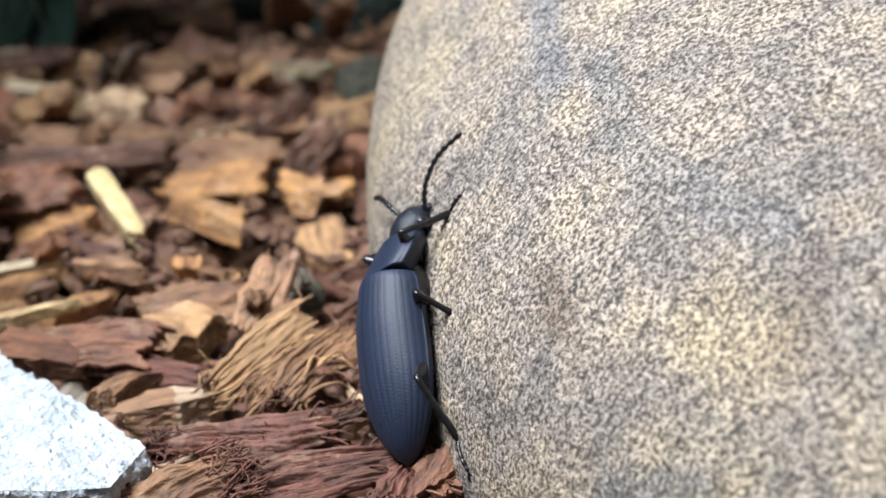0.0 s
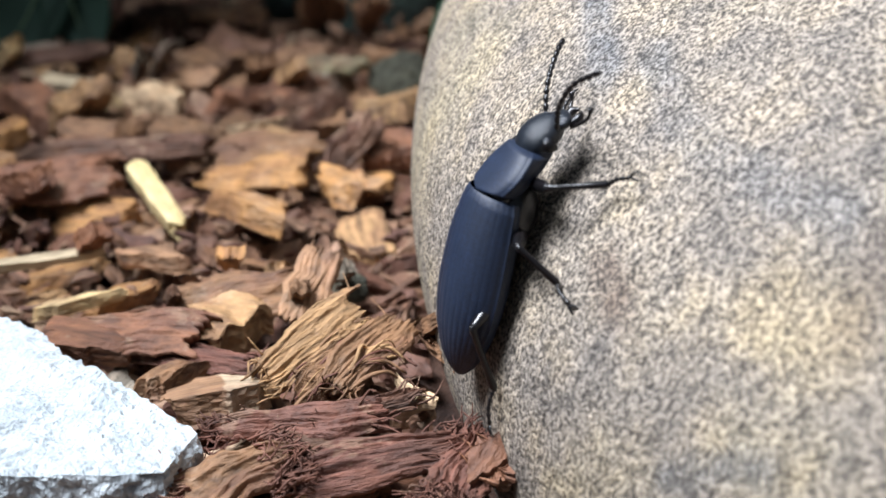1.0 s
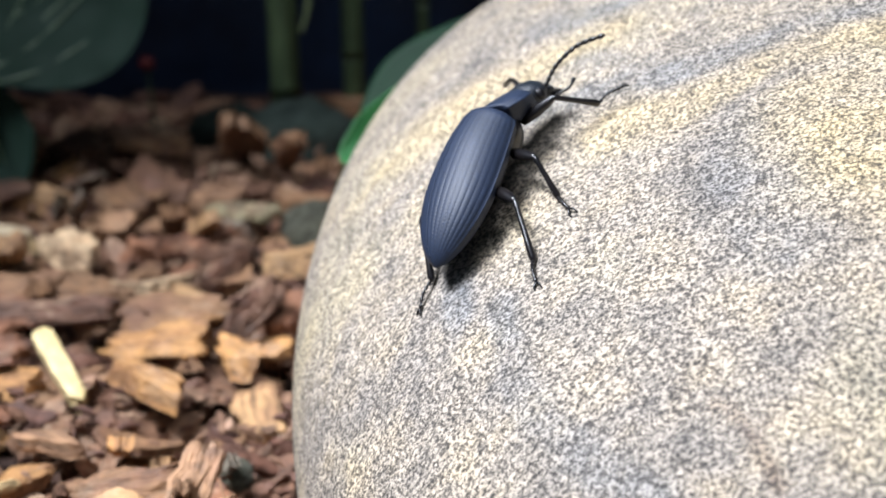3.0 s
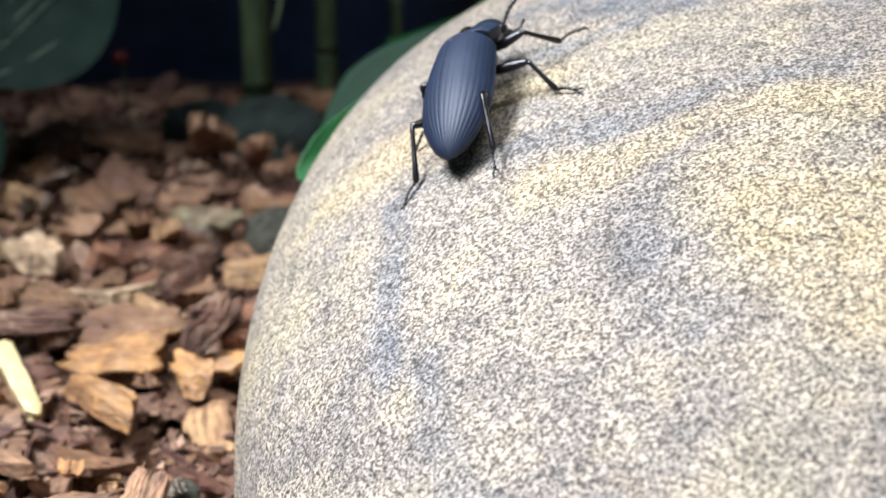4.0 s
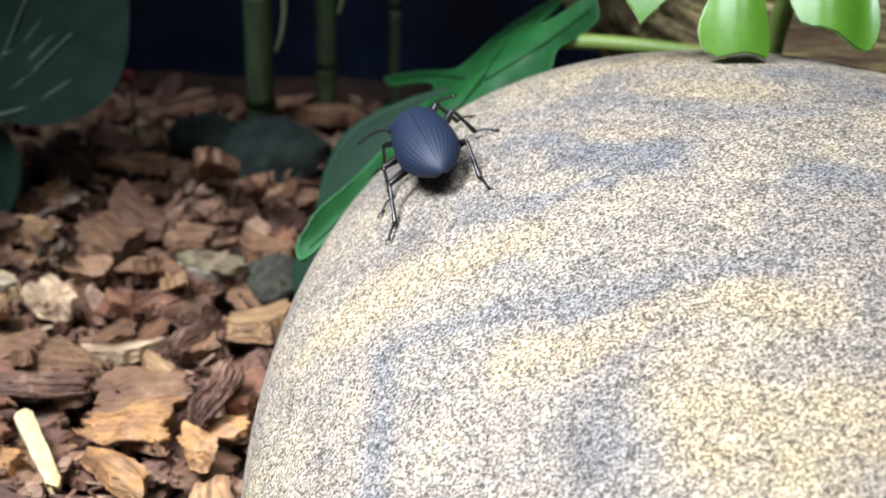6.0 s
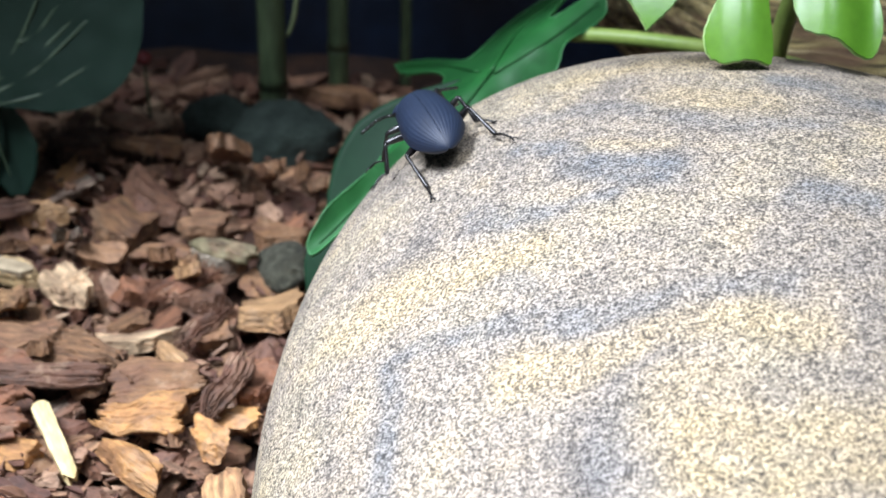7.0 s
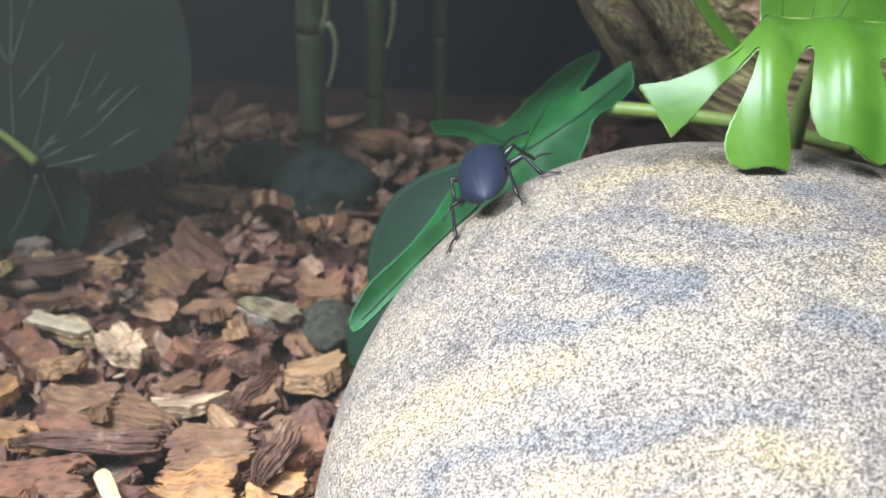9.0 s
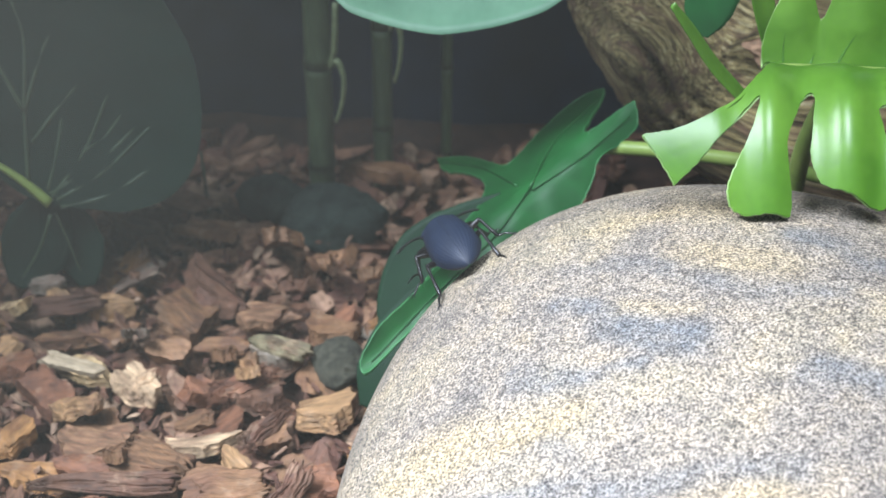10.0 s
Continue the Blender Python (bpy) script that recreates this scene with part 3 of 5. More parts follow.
def pebble(name, x, y, z, size, material, label, seed):
    rng = np.random.default_rng(seed)
    u, f = ico(4)
    v = [Vector(q * (1 + 0.22 * noise.noise(Vector(q) * 1.3 + Vector((seed, 0, 0))) + 0.10 * noise.noise(Vector(q) * 4) + 0.05 * noise.noise(Vector(q) * 11)) * np.array(size) / 2) for q in u]
    ob = part(name, (v, f), material, smooth=True)
    ob.matrix_world = pose(x, y, z, rng.normal() * 6, rng.normal() * 6, rng.uniform(0, 360))
    return tagged(ob, label, "stone", "small stones in the mulch")


GREY_STONE = plain_material("grey_stone", (0.036, 0.034, 0.020), (0.19, 0.185, 0.125), 420, 0.9, 1.0, 0.0020)
MOSS_STONE = plain_material("mossy_stone", (0.014, 0.030, 0.022), (0.055, 0.085, 0.066), 170, 0.85, 1.0, 0.004)
pebble("pebble", -0.0225, 0.1565, 0.005, (0.018, 0.013, 0.011), GREY_STONE, "small grey lichen-speckled stone beside the boulder", 3)
pebble("pebble", -0.0310, 0.2210, 0.004, (0.028, 0.022, 0.018), MOSS_STONE, "rounded grey-green mossy stone near the canes", 4)
pebble("pebble", -0.0500, 0.2330, 0.002, (0.026, 0.018, 0.013), MOSS_STONE, "low grey-green stone in the shade", 6)
pebble("pebble", -0.0255, 0.0570, 0.003, (0.006, 0.005, 0.004), GREY_STONE, "tiny grey pebble among bark chips", 8)


def stick(x, y, z, length, width, thick, yaw, tilt, label, seed, material=None):
    """A splinter of split wood: a flat bar with broken ends."""
    rng = np.random.default_rng(seed)
    n, verts, faces = 14, [], []
    for i in range(n + 1):
        u = i / n - 0.5
        w = width * (1 - 0.25 * u) * (0.55 if i in (0, n) else 1) * (1 + 0.06 * rng.normal())
        for sx, sz in ((-1, -1), (-0.2, -1), (1, -1), (1, 1), (0.3, 1.1), (-1, 1)):
            verts.append(Vector((u * length + rng.normal() * (0.0006 if i in (0, n) else 0.0001), sx * w / 2, sz * thick / 2 + rng.normal() * 0.00008)))
    for i in range(n):
        faces += [(i * 6 + k, i * 6 + (k + 1) % 6, i * 6 + 6 + (k + 1) % 6, i * 6 + 6 + k) for k in range(6)]
    faces += [tuple(range(6))[::-1], tuple(range(n * 6, n * 6 + 6))]
    ob = part("wood_stick", (verts, faces), material or YELLOW_WOOD, smooth=False)
    ob.matrix_world = pose(x, y, z, 8, tilt, yaw)
    return tagged(ob, label, "stick", "sticks in the mulch")


stick(-0.0593, 0.0891, 0.0058, 0.0200, 0.0033, 0.0022, -58.5, 15, "short straw-yellow split wood stick", 1)
stick(-0.0740, 0.0610, 0.0060, 0.0230, 0.0022, 0.0012, 24, 2, "thin pale splinter of wood", 2, PALE_WOOD)
stick(-0.0860, 0.1480, 0.0080, 0.0150, 0.0038, 0.0016, -14, 4, "pale yellow splinter of wood on the mulch", 3, PALE_WOOD)


def fibre_bundle(x, y, z, length, width, yaw, count, tone, label, seed):
    """A frayed piece of bark: a core with many loose fibres."""
    rng = np.random.default_rng(seed)
    v, f = chip_form(rng, 4, length, width, width * 0.55)
    pieces = [([Vector(q) for q in v], f)]
    loose = []
    for _ in range(count):
        a, o = rng.uniform(-0.5, 0.35) * length, rng.uniform(-0.5, 0.5) * width
        h = width * 0.26 * (1 - (2 * o / width) ** 2) ** 0.5
        reach = rng.uniform(0.10, 0.32) * length
        p0 = Vector((a, o, h * rng.uniform(0.2, 0.9)))
        p1 = p0 + Vector((reach * 0.5, rng.normal() * 0.0004, rng.uniform(-0.0002, 0.0006)))
        p2 = p1 + Vector((reach * 0.5, rng.normal() * 0.0008, rng.uniform(-0.0008, 0.0010)))
        loose.append(tube([p0, p1, p2], [0.00026, 0.00022, 0.00008], 4))

    def made(name, verts, faces):
        me = mesh_from(name, verts, faces, False)
        at = me.attributes.new("grain", "FLOAT_VECTOR", "POINT")
        co = np.empty(len(me.vertices) * 3)
        me.vertices.foreach_get("co", co)
        at.data.foreach_set("vector", co + seed)
        me.materials.append(BARK)
        ob = new(name, me)
        ob.color = (*TONES[tone], 1)
        return ob

    ob = made("frayed_bark", *pieces[0])
    fibres = tagged(made("fibre_mat", *join(*loose)), kind="stuff")
    fibres.parent = ob
    ob.matrix_world = pose(x, y, z, rng.normal() * 8, -6, yaw)
    return tagged(ob, label, "bark chip", "frayed bark pieces")


def bark_piece(name, verts, faces, tone, seed, smooth=True):
    me = mesh_from(name, verts, faces, smooth)
    co = np.array([tuple(q) for q in verts])
    me.attributes.new("grain", "FLOAT_VECTOR", "POINT").data.foreach_set("vector", (co + seed).ravel())
    me.materials.append(BARK)
    ob = new(name, me)
    ob.color = (*TONES[tone], 1)
    return ob


def bark_strip(x, y, z, length, width, thick, yaw, tilt, lean, arch, tone, label, seed, fray=0, fray_tone=None):
    """A split strip of bark: deep grooves along the grain, torn ends, and loose fibres at them."""
    rng = np.random.default_rng(seed)
    n_u, n_v = 90, 44
    taper, skew = rng.uniform(-0.9, 0.9), rng.uniform(-0.25, 0.25)
    verts, faces = [], []
    for side in (1, -1):
        for i in range(n_u + 1):
            for k in range(n_v + 1):
                v = k / n_v - 0.5
                torn = 0.22 * noise.noise(Vector((v * 3, seed, 11))) + 0.14 * noise.noise(Vector((v * 12, seed, 1))) + 0.06 * noise.noise(Vector((v * 45, seed, 2)))
                other = 0.22 * noise.noise(Vector((v * 3, seed, 15))) + 0.14 * noise.noise(Vector((v * 12, seed, 5))) + 0.06 * noise.noise(Vector((v * 45, seed, 6)))
                u = -0.5 + torn + (1 + other - torn) * i / n_u
                half = width * (1.08 + taper * u - 0.9 * u * u + 0.30 * noise.noise(Vector((u * 3.5, seed, 3 + (v > 0)))) + 0.08 * noise.noise(Vector((u * 14, seed, 7 + (v > 0)))))
                px, py = u * length + skew * v * width, v * half + 0.22 * width * noise.noise(Vector((u * 2, seed, 8)))
                groove = abs(noise.noise(Vector((v * 9 + 0.5 * noise.noise(Vector((u * 4, v * 3, seed))), u * 1.6, seed)))) + 0.5 * abs(noise.noise(Vector((v * 24, u * 3, seed + 4))))
                edge = 1 - min(1, (abs(v) * 2) ** 6)
                h = side * thick * (0.5 if side < 0 else 0.30 + 0.9 * groove) * (0.25 + 0.75 * edge)
                verts.append(Vector((px, py, h + arch * (0.25 - u * u) * length + 0.05 * width * noise.noise(Vector((u * 3, v * 2, seed + 9))))))
    row, sheet_size = n_v + 1, (n_u + 1) * (n_v + 1)
    for i in range(n_u):
        for k in range(n_v):
            a = i * row + k
            faces.append((a, a + row, a + row + 1, a + 1))
            b = a + sheet_size
            faces.append((b, b + 1, b + row + 1, b + row))
    rim = [k for k in range(n_v)] + [i * row + n_v for i in range(n_u)] + [n_u * row + k for k in range(n_v, 0, -1)] + [i * row for i in range(n_u, 0, -1)]
    for a, b in zip(rim, rim[1:] + rim[:1]):
        faces.append((a, b, b + sheet_size, a + sheet_size))
    ob = bark_piece("bark_strip", verts, faces, tone, seed)
    loose = []
    for _ in range(fray):
        end = -1 if rng.random() < 0.75 else 1
        o = rng.uniform(-0.5, 0.5) * width
        p0 = Vector((end * rng.uniform(0.25, 0.5) * length, o, rng.uniform(-0.3, 0.8) * thick))
        p1 = p0 + Vector((end * rng.uniform(0.0008, 0.0022), rng.normal() * 0.0006, rng.normal() * 0.0005))
        p2 = p1 + Vector((end * rng.uniform(0.0, 0.0020), rng.normal() * 0.0012, rng.normal() * 0.0010))
        loose.append(tube(bend([p0, p1, p2], 3), [0.00016, 0.00016, 0.00014, 0.00013, 0.00011, 0.0001, 0.00006], 4))
    if loose:
        mat = tagged(bark_piece("fibre_mat", *join(*loose), fray_tone or tone, seed), kind="stuff")
        mat.parent = ob
    ob.matrix_world = pose(x, y, z, lean, -tilt, yaw)
    return tagged(ob, label, "bark chip", "bark strips")


def fibre_curl(x, y, z, length, width, yaw, count, tone, label, seed):
    """A tangle of curling bark strands round a torn core."""
    rng = np.random.default_rng(seed)
    v, f = chip_form(rng, 4, length * 0.95, width * 0.85, width * 0.5)
    ob = bark_piece("frayed_bark", [Vector(q) for q in v], f, "brown", seed, False)
    for part_tone, share in ((tone, 0.28), ("brown", 0.42), ("wine", 0.30)):
        loose = []
        for _ in range(int(count * share)):
            a, o = rng.uniform(-0.5, 0.2), rng.uniform(-0.5, 0.5)
            rise, reach = rng.uniform(0.08, 0.30) * width, rng.uniform(0.25, 0.6) * length
            p0 = Vector((a * length, o * width, 0.12 * width + rng.uniform(-0.1, 0.1) * width))
            p1 = p0 + Vector((reach * 0.4, rng.normal() * 0.0004, rise * 0.7))
            p2 = p0 + Vector((reach * 0.8, rng.normal() * 0.0007 + o * width * 0.15, rise * rng.uniform(0.5, 1.0)))
            p3 = p0 + Vector((reach, rng.normal() * 0.0012 + o * width * 0.2, -rise * rng.uniform(0, 0.5)))
            r = 0.00010 + 0.00034 * rng.random() ** 3
            line = bend([p0, p1, p2, p3], 4)
            loose.append(tube(line, [r * (1 - 0.6 * k / len(line)) for k in range(len(line))], 5))
        mat = tagged(bark_piece("fibre_mat", *join(*loose), part_tone, seed), kind="stuff")
        mat.parent = ob
    ob.matrix_world = pose(x, y, z, 4, -8, yaw)
    return tagged(ob, label, "bark chip", "frayed bark pieces")


bark_strip(-0.0280, 0.0085, 0.0066, 0.0190, 0.0050, 0.0013, 6, 3, 18, 0.05, "wine", "grooved purple-brown bark strip lying in the mulch", 31, 60)
bark_strip(-0.0180, 0.0002, 0.0058, 0.0190, 0.0062, 0.0016, 14, 5, 26, 0.08, "wine", "thick red-brown grooved bark strip with a torn end", 32, 160)
bark_strip(-0.0245, 0.0040, 0.0048, 0.0150, 0.0060, 0.0012, -6, -4, 14, 0.04, "dark", "thin dark brown bark strip under another", 33, 40)
bark_strip(-0.0345, -0.0035, 0.0052, 0.0150, 0.0085, 0.0020, 24, 12, 24, 0.10, "brown", "fibrous brown bark piece with a red frayed end", 34, 620, "wine")
bark_strip(-0.0200, 0.0110, 0.0066, 0.0120, 0.0034, 0.0010, 24, 8, 26, 0.10, "dark", "narrow dark weathered bark strip", 35, 50)
bark_strip(-0.0085, -0.0015, 0.0056, 0.0110, 0.0060, 0.0014, 68, 14, 6, 0.05, "wine", "torn red bark piece pressed against the boulder", 36, 520)
bark_strip(-0.0520, 0.0340, 0.0066, 0.0180, 0.0075, 0.0012, -14, 4, 22, 0.05, "red", "flat red-brown bark plate beside the pale stone", 37)
bark_strip(-0.0455, 0.0310, 0.0045, 0.0210, 0.0050, 0.0012, -28, 5, 10, 0.05, "wine", "long red-brown bark strip under a flat plate", 38, 20)
fibre_curl(-0.0240, 0.0205, 0.0066, 0.0165, 0.0100, 40, 90, "tan", "tangled curl of tan and brown bark fibres", 41)
bark_strip(-0.0275, 0.0235, 0.0098, 0.0165, 0.0062, 0.0010, 44, 16, 38, 0.24, "tan", "curled tan splinter on a tangle of fibres", 42, 30)
bark_strip(-0.0205, 0.0215, 0.0092, 0.0150, 0.0058, 0.0010, 58, 10, 26, 0.28, "brown", "curled brown splinter on a tangle of fibres", 43, 30)
bark_strip(-0.0390, 0.0430, 0.0072, 0.0160, 0.0090, 0.0012, 24, 10, 32, 0.14, "brown", "crumpled orange-brown bark plate", 44)
bark_strip(-0.0300, 0.0450, 0.0085, 0.0120, 0.0060, 0.0010, 70, 30, 20, 0.05, "pink", "upright pinkish-brown bark flake", 45)
bark_strip(-0.0700, 0.1075, 0.0075, 0.0300, 0.0050, 0.0020, 3, 2, 20, 0.03, "dark", "long dark brown bark stick lying in the mulch", 51, 30)
bark_strip(-0.0775, 0.0935, 0.0070, 0.0200, 0.0130, 0.0020, 8, 3, 12, 0.05, "red", "purple-red fibrous bark slab", 52, 60)
bark_strip(-0.0597, 0.1150, 0.0070, 0.0150, 0.0110, 0.0024, -16, 3, 12, 0.06, "brown", "deeply ribbed brown bark slab", 53, 40)
bark_strip(-0.0430, 0.1080, 0.0072, 0.0175, 0.0110, 0.0012, 10, 2, 10, 0.06, "brown", "broad smooth brown bark plate", 54)
bark_strip(-0.0440, 0.0985, 0.0062, 0.0165, 0.0090, 0.0016, 4, 4, 14, 0.05, "orange", "crumbling ochre bark piece", 55)
bark_strip(-0.0285, 0.1050, 0.0085, 0.0150, 0.0055, 0.0016, 62, 26, 16, 0.04, "dark", "dark pointed bark wedge standing in the mulch", 56, 20)
bark_strip(-0.0370, 0.1580, 0.0078, 0.0150, 0.0052, 0.0018, -26, 6, 16, 0.05, "moss", "bark stick with green lichen beside the stones", 57)
bark_strip(-0.0365, 0.1290, 0.0070, 0.0120, 0.0045, 0.0016, 55, 6, 14, 0.05, "dark", "short red-brown bark stick", 58, 60)
bark_strip(-0.0450, 0.1440, 0.0072, 0.0120, 0.0055, 0.0012, 30, 8, 14, 0.06, "red", "shredded red bark strip", 59, 260)
bark_strip(-0.0955, 0.1720, 0.0072, 0.0200, 0.0060, 0.0018, 10, 5, 14, 0.05, "dark", "dark layered bark strip in the shade", 60, 20)
fibre_bundle(-0.0045, -0.0010, 0.0060, 0.0090, 0.0050, 120, 160, "red", "small frayed red bark piece against the boulder", 5)
fibre_bundle(-0.0105, 0.0240, 0.0080, 0.0180, 0.0032, -68, 60, "brown", "narrow brown bark strip leaning on the boulder", 6)
fibre_bundle(-0.0420, 0.1470, 0.0055, 0.0120, 0.0075, 20, 120, "red", "shredded reddish bark piece in the mulch", 7)
fibre_bundle(-0.0690, 0.1440, 0.0055, 0.0090, 0.0070, 60, 100, "pale", "splintered pale wood chip in the mulch", 8)


# ---- leaves ----
def blade(points, widths, cup=0.15, steps=10, across=8, thick=0.0006):
    """A lobe of a leaf: a strip along the points, as wide as given, cupped across its midrib."""
    line = bend(points, steps)
    n = len(line)
    w = np.interp(np.linspace(0, 1, n), np.linspace(0, 1, len(widths)), widths)
    verts, faces = [], []
    for side in (1, -1):
        for i, q in enumerate(line):
            d = (line[min(i + 1, n - 1)] - line[max(i - 1, 0)]).normalized()
            face = blade.face
            out = d.cross(face).normalized()
            up = out.cross(d).normalized()
            for k in range(across + 1):
                s = 2 * k / across - 1
                verts.append(q + out * (s * w[i] / 2) + up * (cup * w[i] * (s * s - 0.3) + side * thick / 2 * (1 - 0.7 * s * s)))
    row = across + 1
    for i in range(n - 1):
        for k in range(across):
            a = i * row + k
            faces.append((a, a + 1, a + row + 1, a + row))
            b = a + n * row
            faces.append((b, b + row, b + row + 1, b + 1))
    rim = [k for k in range(row)] + [i * row + across for i in range(1, n)] + [(n - 1) * row + k for k in range(across - 1, -1, -1)] + [i * row for i in range(n - 2, 0, -1)]
    faces += [(rim[k], rim[k - 1], rim[k - 1] + n * row, rim[k] + n * row) for k in range(len(rim))]
    return verts, faces


blade.face = Vector((0, -0.6, 0.8))


def leaf(name, label, material, lobes, veins=(), face=(0, -0.6, 0.8), vein_material=None):
    """A leaf of several lobes: points, widths, cup."""
    ob = thing(name, label, "leaf")
    blade.face = Vector(face).normalized()
    for points, widths, cup in lobes:
        part("lobe", blade(points, widths, cup), material, ob)
    for points, radius in veins:
        line = bend(points, 6)
        part("vein", tube(line, [radius * (1 - 0.6 * i / len(line)) for i in range(len(line))], 6), vein_material or STEM, ob)
    return ob


def leaf_ring(outline, ragged):
    """The outline as a smooth closed line, a little ragged like a moulded and trimmed edge."""
    ring = bend([(u, v, 0) for u, v in (*outline, outline[0])], 7)[:-1]
    return [Vector((q.x + ragged * noise.noise(q * 1.9), q.y + ragged * noise.noise(q * 1.9 + Vector((7, 3, 1))))) for q in ring]


def sheet(outline, step, place, thick=0.0007, ragged=0.0):
    """A leaf blade: the outline, in millimetres, filled with a fine net and laid out in space by place(u, v)."""
    ring = leaf_ring(outline, ragged)
    lo = [min(q[k] for q in ring) for k in (0, 1)]
    hi = [max(q[k] for q in ring) for k in (0, 1)]
    inner = []
    for a in np.arange(lo[0], hi[0], step):
        for b in np.arange(lo[1], hi[1], step):
            q = Vector((a + 0.01, b + 0.013))
            odd = False
            for c, d in zip(ring, ring[1:] + ring[:1]):
                if (c.y > q.y) != (d.y > q.y) and q.x < (d.x - c.x) * (q.y - c.y) / (d.y - c.y) + c.x:
                    odd = not odd
            if odd:
                inner.append(q)
    n = len(ring)
    verts, _, faces, *_ = geometry.delaunay_2d_cdt(ring + inner, [(k, (k + 1) % n) for k in range(n)], [tuple(range(n))], 1, 1e-4)
    bm = bmesh.new()
    made = [bm.verts.new(place(q.x / 1000, q.y / 1000)) for q in verts]
    for f in faces:
        bm.faces.new([made[k] for k in f])
    bmesh.ops.recalc_face_normals(bm, faces=bm.faces)
    bmesh.ops.solidify(bm, geom=bm.faces[:], thickness=thick)
    for e in bm.edges:
        if len(e.link_faces) == 2 and e.calc_face_angle() > 0.8:
            e.smooth = False
    return bm


def bend_flat(line):
    """A smooth line through points of the plane."""
    return [(q.x, q.y) for q in bend([(a, b, 0) for a, b in line], 5)]


def split_place(a, b):
    """The arched blade: a along the midrib, b forwards over the boulder."""
    crease = 0.0021 * math.cos((a - 0.084) * 2 * math.pi / 0.0155) * min(1, max(0, b) / 0.02) * min(1, max(0.0, (a - 0.058) / 0.010))
    wave = 0.0005 * noise.noise(Vector((a * 70, b * 70, 0)))
    if b >= 0:
        return Vector((a, 0.150 - b, 0.0935 + 0.763 * b - 33.9 * b * b + crease + wave))
    rib = 0.0026 * abs(math.sin((a - 0.081) * math.pi / 0.014)) * min(1, -b / 0.008)
    return Vector((a, 0.150 - 0.6 * b - rib, 0.0935 - 1.1 * b + wave))


def plane_place(origin, e1, e2, cup, span, seed):
    """A slightly wavy plane from an origin and two directions."""
    origin, e1, e2 = Vector(origin), Vector(e1), Vector(e2)
    n = e1.cross(e2)

    def at(u, v):
        h = 0.0012 * noise.noise(Vector((u * 45, v * 45, seed))) + 0.0005 * noise.noise(Vector((u * 160, v * 160, seed))) + cup * (v / span) ** 2
        return origin + e1 * u + e2 * v + n * h
    return at


def veins(ob, lines, at, radius, material, lift=0.0004):
    for line in lines:
        pts = [at(u / 1000, v / 1000) for u, v in line]
        way = (at(0.001, 0) - at(0, 0)).cross(at(0, 0.001) - at(0, 0)).normalized()
        if way.y > 0:
            way = -way
        run = bend([q + way * lift for q in pts], 6)
        part("vein", tube(run, [radius * (1 - 0.6 * k / len(run)) for k in range(len(run))], 6), material, ob)


def rim(ob, outline, at, radius, material, ragged=0.0):
    """The pale cut edge that runs round a blade."""
    ring = leaf_ring(outline, ragged)
    ring.append(ring[0])
    part("cut_edge", tube([at(q.x / 1000, q.y / 1000) for q in ring], [radius] * len(ring), 6, False), material, ob)


split = thing("split_leaf", "glossy bright green artificial leaf with finger-like lobes over the boulder", "leaf")
SPLIT_EDGE = ([(70.0, 7.0), (67.5, 12.5), (64.4, 15.8), (57.8, 21.0), (50.7, 23.9), (44.9, 24.9), (44.1, 25.5), (47.2, 28.4), (49.9, 31.1), (51.0, 31.0), (56.0, 27.5), (61.6, 22.4), (66.8, 18.7), (66.0, 22.8), (63.5, 26.9), (60.9, 31.0),
                     (61.7, 33.6), (67.1, 35.2), (72.2, 34.7), (73.0, 32.5), (71.8, 25.8), (74.4, 18.5), (76.6, 15.2), (78.3, 16.0), (77.7, 22.1), (77.3, 26.1), (79.3, 30.2), (83.2, 32.4), (88.3, 33.0)]
                    + [(92.4, 31.8), (93.3, 27.9), (91.6, 22.0), (90.5, 18.0), (92.5, 17.0), (94.5, 19.0), (96.1, 27.1), (99.5, 31.3), (104.9, 30.5), (107.0, 22.6), (113.0, 5.0),
                       (113.0, -8.0), (104.0, -19.0), (95.0, -22.0), (90.0, -14.0), (86.2, -19.0), (81.3, -8.5), (77.0, -17.0), (71.9, -11.4), (69.5, -4.0)])
part("blade", sheet(SPLIT_EDGE, 1.1, split_place, 0.0007, 0.22), LEAF_BRIGHT, split)
rim(split, SPLIT_EDGE, split_place, 0.00022, LEAF_EDGE, 0.22)
for line in ([(84, 1), (88, -7), (95, -16)], [(74, 1), (73.5, -6), (75, -12)], [(97, 1), (103, -7), (110, -12)], [(79, 1), (80, -3), (81, -7)]):
    way = bend([split_place(a / 1000, b / 1000) + Vector((0, -0.0003, 0.0001)) for a, b in bend_flat(line)], 2)
    part("vein", tube(way, [0.0006 * (1 - 0.6 * k / len(way)) for k in range(len(way))], 6), LEAF_FURROW, split)
veins(split, [[(70, 3), (84, 3), (98, 3), (112, 3)]], split_place, 0.0011, STEM)
veins(split, [[(72, 3), (70, 12), (67.5, 20), (66.5, 32)], [(84, 3), (84, 12), (84, 20), (85, 30)], [(71, 5), (65, 16), (57, 22.5), (49, 27)]], split_place, 0.0004, LEAF_BRIGHT, 0.0)
